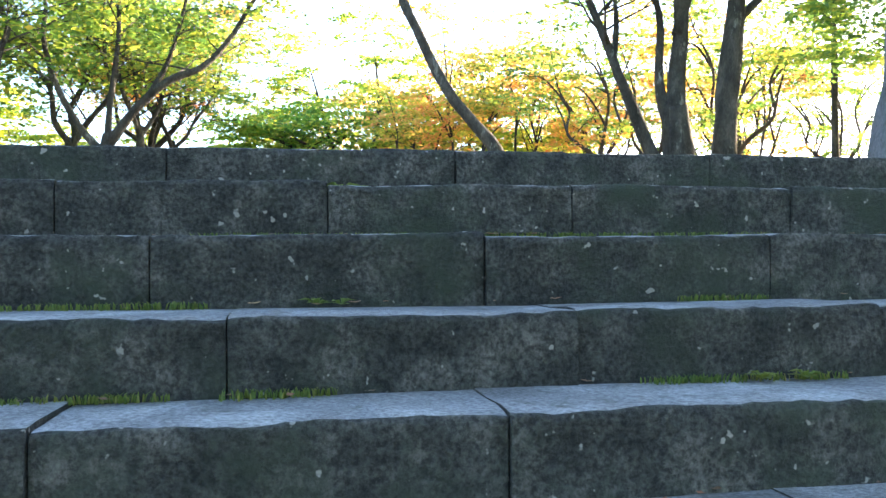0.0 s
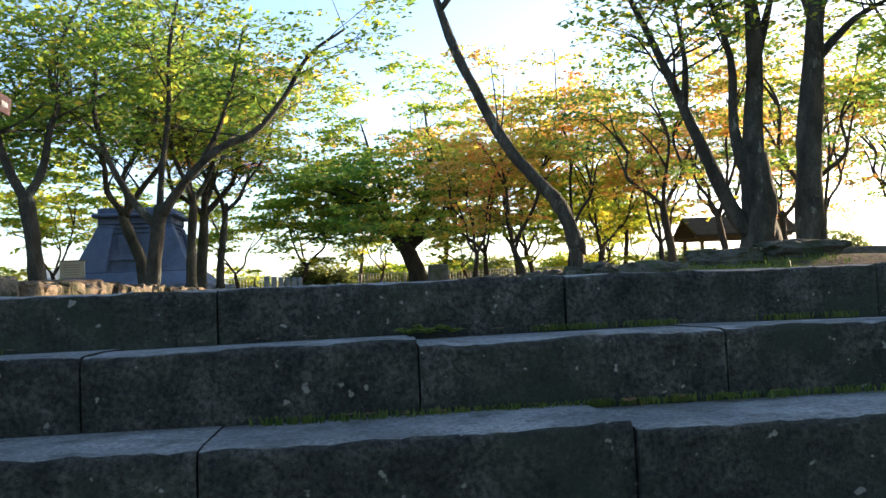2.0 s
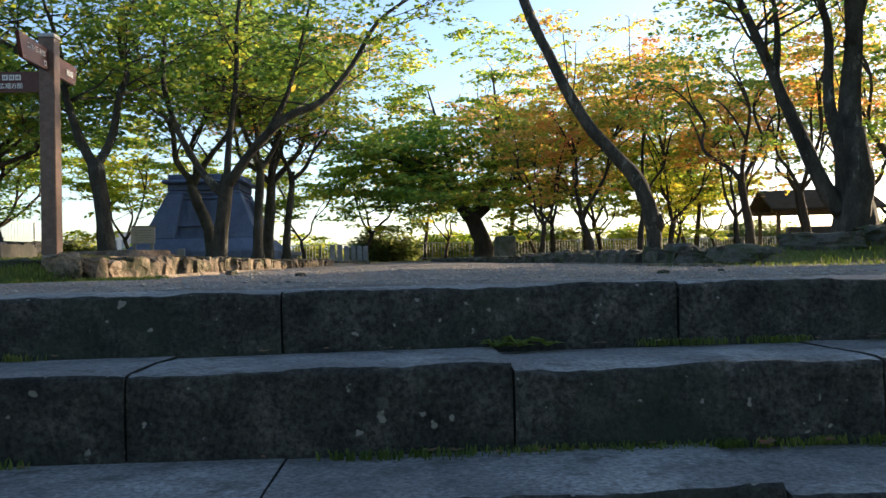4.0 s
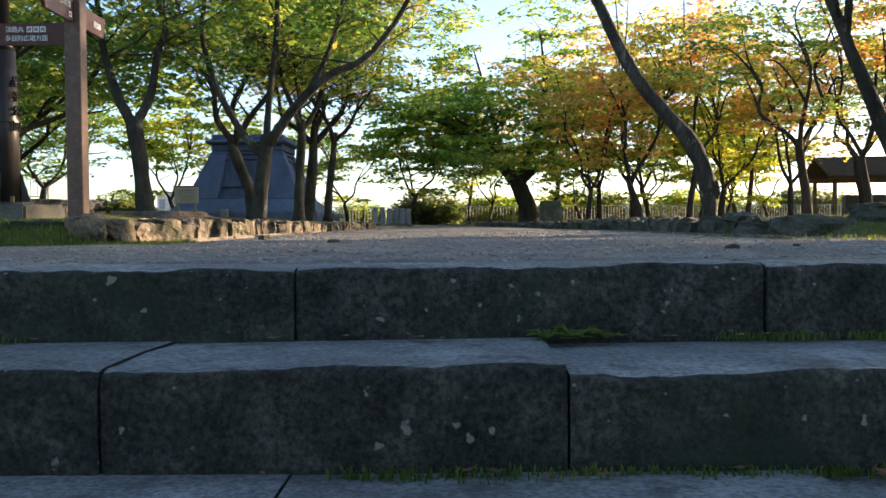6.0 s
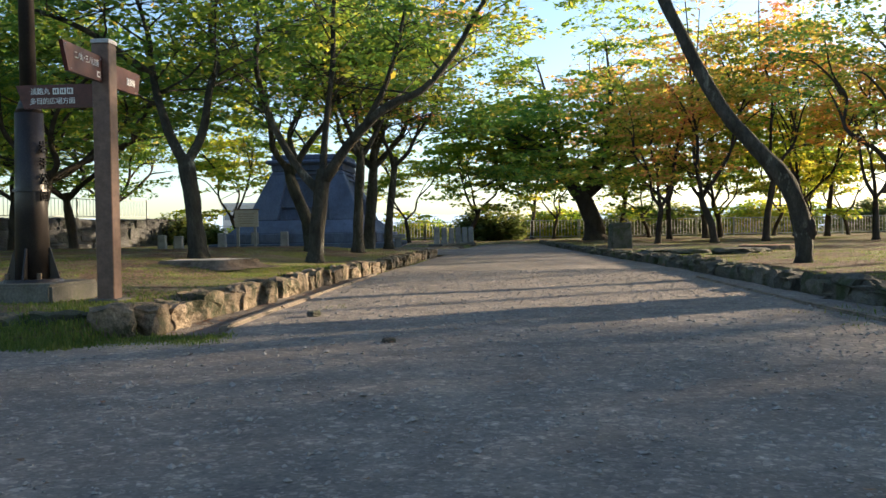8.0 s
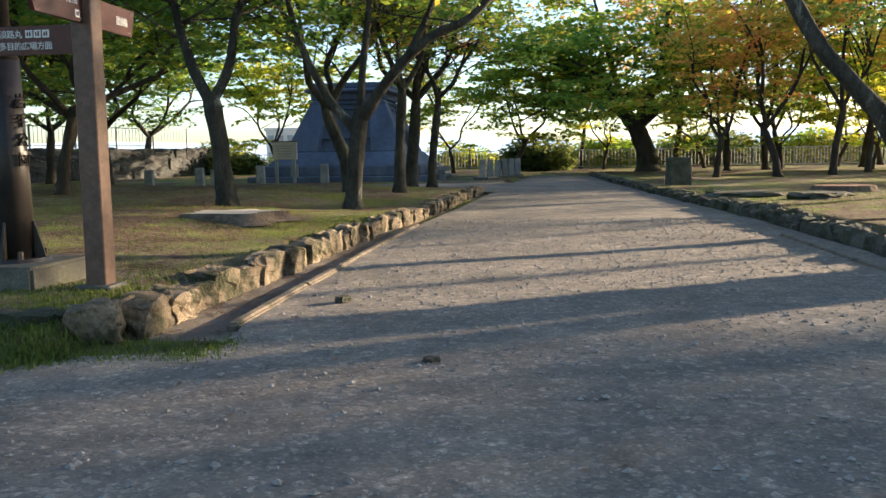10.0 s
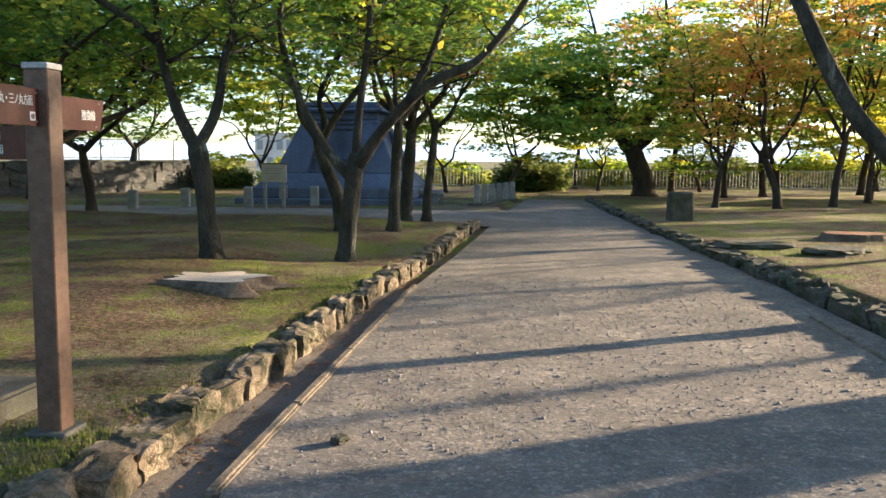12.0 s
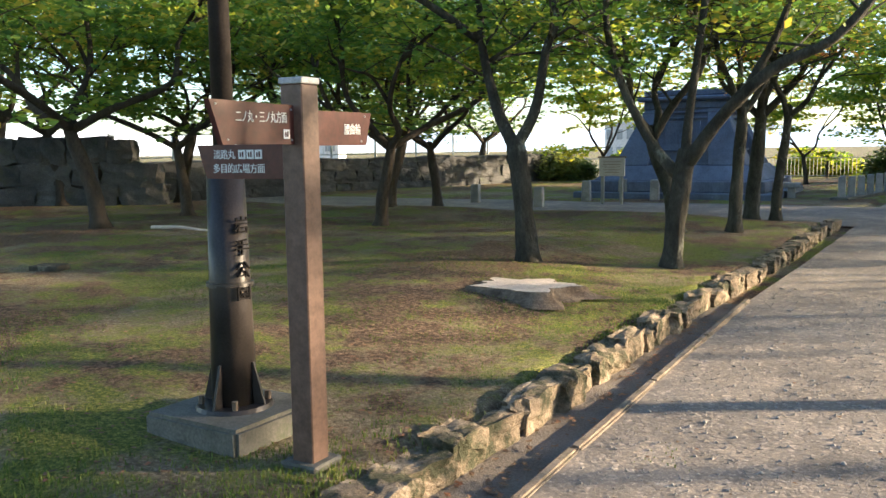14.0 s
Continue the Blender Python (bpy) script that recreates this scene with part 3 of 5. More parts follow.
# the great many-stemmed tree by the boulders
great = make_tree((6.55, 8.75), [(0, 0, 0), (0, 0, 0.7), (-0.05, 0, 1.4), (0.05, 0.1, 2.2), (0.15, 0.1, 3.6), (0.1, 0.2, 5.2)], [0.36, 0.27, 0.21, 0.16, 0.13, 0.07],
          [([(-0.2, 0, 0.5), (-0.5, 0, 0.95), (-0.8, 0, 1.6), (-1.2, 0, 2.5), (-1.65, 0, 3.5), (-2.3, 0.1, 4.9)], 0.15, 0.04),
           ([(-0.1, 0, 1.2), (-0.25, 0.2, 2.2), (-0.2, 0.3, 3.4), (-0.6, 0.5, 4.9)], 0.12, 0.03),
           ([(0.0, 0, 3.0), (0.5, 0.2, 4.2), (0.8, 0.2, 5.4)], 0.10, 0.02),
           ([(-1.2, 0, 2.5), (-1.1, 0.1, 3.3), (-1.25, 0.2, 4.6)], 0.07, 0.02)],
          14, LEAF_GREEN, "large many-stemmed tree with a sawn-off limb beside boulders", sprout=4, reach=1.5, per=20, low=0.62)
great.scale = (0.86, 0.86, 0.9)
v, f = tube(smooth_line([(-0.10, -0.1, 0.1), (-0.02, -0.22, 0.8), (-0.06, -0.25, 1.4), (-0.10, -0.26, 1.72)]), np.linspace(0.24, 0.15, 13), 12, wobble=0.2, seed=9)
obj("sawn_limb", mesh_of("sawn_limb", v, f, BARK, True), great, "thick limb sawn off flat at the top")
stout = make_tree((7.25, 8.6), [(0, 0, 0), (0.02, 0, 1.2), (0.12, 0, 2.4), (0.35, 0, 4.0)], [0.25, 0.20, 0.18, 0.13],
          [([(0.3, 0, 3.6), (0.1, 0.2, 4.6), (-0.3, 0.3, 5.8)], 0.11, 0.02), ([(0.35, 0, 3.9), (0.9, -0.1, 4.8), (1.3, 0, 6.0)], 0.11, 0.02),
           ([(0.2, 0, 3.0), (1.2, 0.4, 3.8), (2.2, 0.6, 4.3)], 0.09, 0.02)],
          15, LEAF_GREEN, "thick straight-trunked tree beside the boulders", sprout=4, reach=1.5, per=20, low=0.6)
stout.scale = (0.9, 0.9, 0.95)


# the stout old trunk at the corner of the steps
make_tree((7.8, 5.2), [(0, 0, 0), (0.05, 0, 0.5), (0.1, 0, 1.3), (0.2, 0, 2.6), (0.25, 0, 4.2)], [0.62, 0.52, 0.43, 0.38, 0.32],
          [([(0.25, 0, 3.9), (-0.6, 0.3, 4.9), (-1.6, 0.5, 5.8)], 0.16, 0.03), ([(0.25, 0, 4.0), (1.0, -0.4, 5.2), (1.8, -0.6, 6.2)], 0.16, 0.03),
           ([(0.25, 0, 4.1), (0.4, 0.9, 5.6), (0.5, 1.4, 7.0)], 0.15, 0.03)],
          16, LEAF_GREEN, "stout old tree with lichen-spotted grey trunk", sprout=2, reach=1.8, per=20, bark=BARK_GREY)


def plain_tree(at, h, fork, width, lean, r, n, seed, leaf, label, **more):
    base = (lean[0] * 0.8, lean[1] * 0.8, fork)
    return make_tree(at, [(0, 0, 0), (lean[0] * 0.2, lean[1] * 0.2, fork * 0.4), (lean[0] * 0.75, lean[1] * 0.75, fork * 0.85), (lean[0], lean[1], fork * 1.12)],
                     [r, r * 0.8, r * 0.75, r * 0.5], fork_limbs(base, h - fork, width, n, seed, r * 0.5), seed, leaf, label, **more)


# behind the first two, along the walk
plain_tree((-3.5, 15.8), 6.0, 1.6, 1.6, (-0.5, 0), 0.15, 3, 21, LEAF_GREEN, "leaning maple with dark trunk and green leaves", sprout=2, per=20, low=0.2)
plain_tree((-2.72, 16.6), 5.6, 2.0, 1.4, (0.1, 0), 0.13, 3, 22, LEAF_GREEN, "slim maple with dark trunk on the lawn", sprout=2, per=20, low=0.2)
plain_tree((-3.1, 20.4), 6.0, 2.2, 1.6, (0.15, 0), 0.17, 4, 23, LEAF_AUTUMN, "maple with twisted trunk and turning leaves", sprout=2, per=20, low=0.2)
plain_tree((-2.45, 19.2), 5.4, 2.0, 1.4, (0.2, 0), 0.11, 3, 24, LEAF_GREEN, "slender maple at the end of the lawn", sprout=2, per=20, low=0.2)
plain_tree((13.0, 14.2), 7.5, 4.6, 1.8, (0.1, 0.2), 0.10, 3, 25, LEAF_GREEN, "slender straight-stemmed tree beyond the boulders", sprout=2, per=20, low=0.1, lift=-0.05)
# the broad tree over the end of the walk
make_tree((4.1, 36.4), [(0, 0, 0), (-0.1, 0, 0.9), (-0.5, 0, 1.8), (-0.9, 0, 2.4)], [0.48, 0.40, 0.36, 0.28],
          [([(-0.6, 0, 1.9), (-1.8, 0, 3.2), (-3.2, -0.5, 4.2), (-5.0, -0.8, 4.8)], 0.22, 0.03),
           ([(-0.7, 0, 2.0), (-1.3, 0.5, 3.8), (-1.8, 0.8, 5.8), (-2.4, 1, 8.0)], 0.2, 0.03),
           ([(-0.5, 0, 2.0), (0.3, -0.6, 3.8), (0.6, -1.0, 6.0), (0.4, -1.2, 8.4)], 0.2, 0.03),
           ([(-0.4, 0, 1.8), (0.9, 0.3, 3.0), (2.2, 0.4, 4.4), (3.4, 0.5, 6.2)], 0.18, 0.03),
           ([(-0.9, 0, 2.6), (-2.0, -1.2, 3.8), (-3.2, -2.4, 4.4)], 0.14, 0.03),
           ([(-0.7, 0, 2.2), (-2.2, -0.3, 2.95), (-3.8, -0.8, 2.8), (-5.2, -1.2, 2.1)], 0.12, 0.02),
           ([(-0.3, 0, 2.2), (1.0, -0.8, 2.8), (2.4, -1.2, 2.5), (3.4, -1.6, 1.8)], 0.11, 0.02),
           ([(-0.8, 0, 2.3), (-1.4, -1.6, 2.9), (-2.0, -3.0, 2.5), (-2.3, -3.8, 2.0)], 0.10, 0.02)],
          31, LEAF_DARK, "broad dark-green tree with low spreading limbs", per=34, size=0.19, spread=0.85, reach=2.4, bark=BARK_DARK, sprout=5, lift=0.05, low=0.25)
# patterns for the grove
GROVE = "trees of the grove"
pat = [plain_tree((7.4, 28.8), 8.0, 1.6, 2.6, (-0.5, 0), 0.15, 3, 41, LEAF_AUTUMN, "maple of the grove with orange and yellow leaves", group=GROVE, per=25, size=0.155, spread=0.72, reach=1.8, bark=BARK_DARK, sprout=1, low=0.15, lift=0.0),
       plain_tree((9.5, 30.2), 8.6, 2.2, 2.3, (0.3, 0), 0.14, 3, 42, LEAF_AUTUMN, "tall maple of the grove with turning leaves", group=GROVE, per=25, size=0.155, spread=0.72, reach=1.8, bark=BARK_DARK, sprout=1, low=0.15, lift=0.0),
       plain_tree((11.7, 33.4), 7.6, 1.5, 2.6, (0.2, 0.3), 0.13, 3, 43, LEAF_LIME, "yellow-green maple of the grove", group=GROVE, per=25, size=0.155, spread=0.72, reach=1.8, bark=BARK_DARK, sprout=1, low=0.15, lift=0.0),
       plain_tree((17.6, 33.5), 8.0, 2.6, 2.4, (-0.3, 0.2), 0.19, 3, 44, LEAF_GREEN, "green maple with thick trunk near the shelter", group=GROVE, per=25, size=0.155, spread=0.72, reach=1.8, bark=BARK_DARK, sprout=1, low=0.15, lift=0.0),
       plain_tree((-17.6, 18.4), 6.5, 1.9, 3.6, (0.5, 0.1), 0.18, 4, 45, LEAF_GREEN, "broad low-branched green maple on the side lawn", group=GROVE, per=38, size=0.16, spread=0.85, reach=2.1, bark=BARK_DARK, sprout=1, lift=0.0, low=0.2),
       plain_tree((-1.4, 37.6), 5.6, 1.3, 2.4, (0.5, 0), 0.12, 3, 46, LEAF_LIME, "small crooked yellow-green tree behind the standing stones", group=GROVE, per=38, size=0.19, spread=0.7, reach=1.5, bark=BARK_DARK, sprout=1, low=0.1, lift=0.0)]
more = [(0, 5.6, 29.4, 100, 0.8), (2, 7.1, 35.6, 200, 1.0), (0, 8.9, 37.0, 60, 1.05), (1, 14.2, 37.5, 30, 1.0), (2, 10.5, 41.0, 140, 1.15), (0, 13.4, 30.5, 250, 0.95),
        (1, 5.9, 41.5, 310, 1.1), (3, 20.8, 34.5, 90, 1.0), (3, 13.6, 39.6, 190, 0.9), (1, 20.5, 31.0, 10, 1.1), (2, 16.0, 44.5, 80, 1.1), (0, 23.5, 38.5, 160, 1.1),
        # last two stand unseen, added to shade steps and near gravel
        (3, 26.5, 33.0, 20, 1.15), (1, 1.6, 44.0, 45, 0.9), (5, -4.2, 38.5, 120, 0.85), (5, 2.6, 41.6, 60, 0.8), (5, 7.2, 41.5, 150, 0.85), (5, 9.8, 38.2, 250, 0.8), (5, 13.2, 41.8, 330, 0.9), (5, 12.6, 35.6, 40, 0.7), (5, 16.4, 41.0, 110, 0.8), (5, -8.8, 40.5, 200, 0.8), (5, -11.5, 36.5, 220, 0.95), (3, 30.0, 40.0, 220, 1.1), (3, 18.0, 5.0, 75, 1.0), (4, 16.5, 7.3, 75, 0.55),
        (4, -19.6, 16.2, 170, 1.0), (4, -12.2, 23.0, 260, 0.9), (4, -11.0, 18.6, 40, 0.85), (4, -17.3, 28.4, 100, 1.0), (4, -14.8, 20.6, 300, 0.95),
        (4, -13.0, 12.0, 210, 0.95), (4, -23.5, 30.0, 15, 1.1), (4, -27.0, 19.0, 75, 1.3), (4, -18.0, 37.0, 75, 1.0), (4, -8.6, 14.6, 330, 0.75), (4, -24.0, 12.5, 120, 1.1), (4, -14.2, 15.3, 150, 0.8), (4, -9.2, 5.0, 200, 0.72),
        # out-of-view trees added to keep sun off the steps and near gravel
        (4, 13.8, 5.6, 20, 1.0), (4, 16.2, 9.4, 130, 1.05), (4, 19.5, 12.4, 250, 1.1), (4, 14.0, 1.6, 80, 1.0), (4, 20.5, 7.0, 310, 1.15),
        # last two made up to cast shadow stripes and shade on the walk
        (3, 10.2, 21.2, 40, 0.8), (1, 11.3, 20.0, 140, 0.8), (3, 12.6, 18.4, 200, 0.8), (4, 15.0, 10.0, 60, 0.75)]
for k, x, y, turn, s in more:
    copy_thing(pat[k], pose(x, y, land(x, y) - 0.03, 0, 0, turn) @ Matrix.Scale(s, 4))


# tall unseen trees added on lower ground behind the steps to dim their faces
for k, x, y, turn, s in [(3, -9, -13, 15, 1.3), (3, -3, -15, 95, 1.4), (3, 3.5, -13.5, 205, 1.3), (3, 9.5, -14.5, 300, 1.4), (3, 15, -11, 40, 1.3), (3, -15, -9, 140, 1.3)]:
    copy_thing(pat[k], pose(x, y, -2.39, 0, 0, turn) @ Matrix.Scale(s, 4))


# ---------- the stone steps ----------
RISE, GO = 0.215, 0.44


def row_front(n):
    return (0.135, -0.398, -0.876, -1.321)[n] if n < 4 else -1.75 - GO * (n - 4)


def row_top(n):
    return (0.0, -0.190, -0.405, -0.638)[n] if n < 4 else -0.858 - RISE * (n - 4)


def step_block(x0, x1, n, seed, stairs):
    """A long hewn block with worn, uneven edges."""
    y0, depth, h = row_front(n), (0.60 if n else 0.40), 0.262
    rnd = random.Random(seed)
    gap = 0.002 + 0.004 * rnd.random() ** 2
    w = x1 - x0 - 2 * gap
    nx = max(4, int(w / 0.035))
    dip = 0.007 if n else 0.0                 # the treads fall a little to the back
    prof = [(0.004, -h), (0.0, -h * 0.5), (0.0, -0.04), (0.002, -0.018), (0.008, -0.006), (0.018, -0.001), (0.045, 0.0), (0.12, 0.001), (0.28, 0.001 - dip * 0.5), (depth * 0.75, -dip), (depth, -0.004 - dip), (depth, -h)]
    dz, dy, tip = rnd.uniform(-0.005, 0.005) + (0.008 if n == 0 else 0), rnd.uniform(-0.014, 0.014), rnd.uniform(-0.006, 0.006)
    if n == 0:                                # the top row lies level with the gravel
        dz, tip = 0.003 + dz * 0.2, tip * 0.3
    verts, faces = [], []
    for i in range(nx + 1):
        u = i / nx
        x = x0 + gap + w * u
        end = min(u, 1 - u) * w
        wear = 0.003 * math.exp(-end / 0.015)
        for k, (py, pz) in enumerate(prof):
            q = Vector((x * 3.1, py * 5 + n * 4.7, pz * 7 + seed * 0.37))
            j = noise.noise(q) * 0.007 + noise.noise(q * 4) * 0.005 + noise.noise(q * 11) * 0.003
            if 2 < k < 6:
                j *= 1.7
                pz -= wear * 0.6
            verts.append((x, y0 + dy + py + j * (1 if k < 7 else 0.3) + (wear if k < 6 else 0), row_top(n) + dz + tip * (u - 0.5) * 2 + pz + j * (0.8 if 2 < k < 9 else 0)))
    m = len(prof)
    for i in range(nx):
        for k in range(m - 1):
            a = i * m + k
            faces.append((a, a + m, a + m + 1, a + 1))
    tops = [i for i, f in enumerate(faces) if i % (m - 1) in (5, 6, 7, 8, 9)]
    faces.append(tuple(range(m)))
    faces.append(tuple(nx * m + k for k in reversed(range(m))))
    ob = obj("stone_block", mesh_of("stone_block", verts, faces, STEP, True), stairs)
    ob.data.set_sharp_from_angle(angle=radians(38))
    # tread faces take the paler material: wear plus painted sky light
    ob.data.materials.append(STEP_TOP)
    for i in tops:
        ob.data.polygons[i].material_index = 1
    ob.data.polygons[len(faces) - 1].use_smooth = ob.data.polygons[len(faces) - 2].use_smooth = False


stairs = thing("stone_steps", (0, 0, 0), "wide flight of weathered grey granite block steps", "steps", kind="structure")
JOINTS = {0: (-5.9, -4.9, -3.6, -2.4, -1.2, 0.105, 1.393, 2.66, 3.9, 5.1, 6.3, 7.4), 1: (-5.9, -4.5, -3.4, -2.3, -1.25, -0.223, 0.782, 1.776, 2.76, 3.8, 4.9, 6.1, 7.4),
          2: (-5.9, -5.0, -3.9, -2.9, -1.9, -0.9, 0.185, 1.30, 2.37, 3.4, 4.4, 5.5, 6.5, 7.4), 3: (-5.9, -4.7, -3.7, -2.6, -1.6, -0.6, 0.46, 1.483, 2.5, 3.5, 4.5, 5.5, 6.4, 7.4),
          4: (-5.9, -4.8, -3.8, -2.9, -1.9, -0.95, 0.055, 1.16, 2.2, 3.2, 4.2, 5.3, 6.4, 7.4)}
for n in range(11):
    js = JOINTS.get(n) or [-5.9] + [v + (0.45 if n % 2 else 0.0) for v in (-5.0, -3.9, -2.8, -1.8, -0.7, 0.3, 1.4, 2.5, 3.6, 4.6, 5.7)] + [7.4]
    for i in range(len(js) - 1):
        step_block(js[i], js[i + 1], n, n * 31 + i, stairs)
for x in (-6.12, 7.62):                       # cheek walls that close the flight
    bm = outline_plate([(-5.2, -2.7), (0.6, -2.7), (0.6, 0.10), (0.16, 0.10), (-4.55, -2.15), (-5.2, -2.15)], 0.42)
    cheek = part("cheek_wall", bm, STEP, stairs)
    cheek.matrix_basis = pose(x + 0.21, 0, 0, 0, 0, 90)


# ---------- kerbs, rocks ----------
kerb_l = thing("stone_kerb", (0, 0, 0), "row of rough sunlit stones edging the gravel walk", "kerb")
rnd = random.Random(5)
y, i = 3.95, 0
while y < 20.3:
    ln = rnd.uniform(0.26, 0.58)
    hgt = rnd.uniform(0.17, 0.245) * (1.0 if y < 9 else 0.9)
    st = part("stone", rough_stone(rnd.uniform(0.17, 0.26), ln, hgt, 100 + i, 6, 0.115, 0.06), KERB, kerb_l)
    st.matrix_basis = pose(kerb_left(y + ln / 2) - 0.02 + rnd.uniform(-0.02, 0.02), y + ln / 2, -0.06, 0, rnd.uniform(-5, 5), rnd.uniform(-8, 8))
    y += ln * 0.98
    i += 1
kerb_r = thing("stone_kerb", (0, 0, 0), "low row of dark mossy stones edging the gravel walk", "kerb")
y = 5.6
while y < 33.5:
    ln = rnd.uniform(0.22, 0.5)
    hgt = rnd.uniform(0.19, 0.28) * (1.0 if y < 14 else 0.8)
    st = part("stone", rough_stone(rnd.uniform(0.22, 0.34), ln, hgt, 300 + i, 5, 0.13, 0.07), KERB_DARK, kerb_r)
    st.matrix_basis = pose(kerb_right(y + ln / 2) + 0.05 + rnd.uniform(-0.04, 0.04), y + ln / 2, -0.09, 0, rnd.uniform(-8, 8), rnd.uniform(-16, 16))
    y += ln * 0.93
    i += 1


def boulder(x, y, sx, sy, sz, seed, material, label, turn=0, sink=0.06, name="boulder"):
    ob = obj(name, bm_mesh(name, rough_stone(sx, sy, sz, seed, 7, 0.13, 0.17), material))
    ob.matrix_basis = pose(x, y, max(land(x, y), -0.01) - sink, 0, 0, turn)
    return tagged(ob, label, "rock")


boulder(-2.0, 3.82, 0.24, 0.24, 0.24, 61, KERB, "rough brown rock at the end of the kerb", 20)
boulder(-2.33, 3.80, 0.36, 0.24, 0.13, 62, KERB_DARK, "flat grey rock in the grass", 0, 0.1)
boulder(-2.76, 3.76, 0.40, 0.24, 0.12, 63, KERB_DARK, "flat grey rock in the grass", 0, 0.1)
boulder(3.6, 5.2, 0.55, 0.5, 0.21, 64, KERB_DARK, "dark rock at the end of the kerb", 15)
boulder(3.45, 5.75, 0.45, 0.7, 0.21, 65, KERB_DARK, "large grey rock with dark moss at the kerb", 12)
boulder(4.42, 5.3, 0.66, 0.5, 0.19, 66, KERB_DARK, "large rounded grey boulder on the grass", -6)
boulder(5.25, 5.5, 0.9, 0.6, 0.21, 67, KERB_DARK, "rounded dark boulder on the grass", 10)
boulder(3.6, 15.6, 1.1, 0.9, 0.16, 68, KERB_DARK, "flat stone slab sunk in the lawn", 10)
boulder(4.6, 14.4, 0.9, 0.7, 0.14, 69, KERB_DARK, "flat stone slab sunk in the lawn", 40)


def edging(y0, y1, x0, x1, seed):
    ln = math.hypot(y1 - y0, x1 - x0)
    ob = obj("edging_strip", bm_mesh("edging_strip", box(0.07, ln - 0.01, 0.19, (0, 0, -0.172), 0.014, 2), EDGING))
    ob.matrix_basis = pose((x0 + x1) / 2, (y0 + y1) / 2, 0, 0, 0, -math.degrees(math.atan2(x1 - x0, y1 - y0)))
    return tagged(ob, "long low brown concrete edging strip along the gutter", "edging", "edging strips")


edging(4.22, 5.7, -1.44, -1.46, 1)
edging(5.71, 7.26, -1.455, -1.46, 2)
edging(7.27, 8.9, -1.46, -1.465, 3)
edging(8.91, 10.9, -1.465, -1.47, 4)
edging(5.6, 7.4, 2.80, 2.76, 5)
edging(7.41, 9.4, 2.76, 2.74, 6)
edging(3.9, 5.59, 2.92, 2.80, 7)
gut = ribbon("gutter", [[(kerb_left(v) + 0.05, v, -0.028), (kerb_left(v) + 0.25, v, -0.036), (kerb_left(v) + 0.56, v, -0.03)] for v in axis((4.0, 11, 0.4))], EARTH)
tagged(obj("gutter", gut), "shallow earth gutter littered with leaves", "gutter", kind="structure")

# ---------- signpost ----------
PX, PY, PZ = -2.36, 4.54, 0.165
sign = thing("signpost", (PX, PY, PZ), "brown square signpost with three wooden-brown direction boards and grey cap", "signpost")
part("post", box(0.125, 0.125, 1.80, (0, 0, 0), 0.006, 1), BROWN_PAINT, sign)
part("cap", box(0.135, 0.135, 0.03, (0, 0, 1.80), 0.004), CAP, sign, "pale grey metal cap")
part("footing", box(0.22, 0.22, 0.08, (0, 0, -0.06), 0.01), CONCRETE, sign, "concrete footing")


def lettering(name, words, size, at, turn, material, parent, deep=0.0015):
    """Words as a thin mesh; at and turn in the parent's frame."""
    cu = bpy.data.curves.new(name, 'FONT')
    cu.body, cu.size, cu.extrude = words, size, deep
    cu.align_x, cu.align_y = 'CENTER', 'CENTER'
    cu.resolution_u = 3
    ob = new("text_source", cu)
    me = bpy.data.meshes.new_from_object(ob.evaluated_get(bpy.context.evaluated_depsgraph_get()))
    bpy.data.objects.remove(ob)
    bpy.data.curves.remove(cu)
    me.materials.clear()
    me.materials.append(material)
    t = obj(name, me, parent)
    t.matrix_basis = pose(*at, *turn)
    return t


def writing(words, size, at, parent, squeeze=1.0):
    """A line of separate characters on a board's face, centred at at."""
    step = size * 0.95 * squeeze
    for k, ch in enumerate(words):
        t = lettering("character", ch, size, (at[0] + (k - (len(words) - 1) / 2) * step, at[1], at[2]), (90, 0, 0), WHITE, parent)
        t.scale = (squeeze, 1, 1)


def board(points, at, turn, thick=0.028):
    b = part("direction_board", outline_plate(points, thick), SIGN_PAINT, sign, "reddish-brown direction board with white writing")
    b.matrix_basis = pose(*at, 0, 0, turn)
    return b


def bolts(b, spots):
    for x, z in spots:
        s = part("bolt", frustum(0.006, 0.004, 0.006, sides=10), CAP, b)
        s.matrix_basis = pose(x, 0.001, z, 90, 0, 0)


def pictogram(b, x, z, s):
    q = part("pictogram", box(s, 0.003, s, (0, 0, -s / 2), 0.0005), WHITE, b, "white square pictogram")
    q.location = (x, -0.002, z)
    q2 = part("figure", box(s * 0.22, 0.002, s * 0.6, (0, 0, -s * 0.3), 0.0003), SIGN_PAINT, q)
    q2.location = (s * 0.15, -0.002, 0)
    q3 = part("figure", box(s * 0.2, 0.002, s * 0.5, (0, 0, -s * 0.28), 0.0003), SIGN_PAINT, q)
    q3.location = (-s * 0.18, -0.002, 0)


# towards the steps, facing the walk
b1 = board([(-0.53, 0.185), (-0.46, 0.0), (0.0, 0.0), (0.0, 0.175)], (0.068, -0.05, 1.505), 90)
b1.matrix_basis = pose(0.014, -0.064, 1.527, 0, 0, 90)
writing("二ノ丸・三ノ丸方面", 0.054, (-0.215, -0.001, 0.115), b1, 0.72)
pictogram(b1, -0.055, 0.045, 0.042)
bolts(b1, [(-0.495, 0.165), (-0.43, 0.02), (-0.02, 0.155), (-0.02, 0.02)])
# away from the steps
b2 = board([(0.0, 0.165), (0.0, 0.0), (0.45, 0.0), (0.50, 0.165)], (0.0, 0, 0), 90)
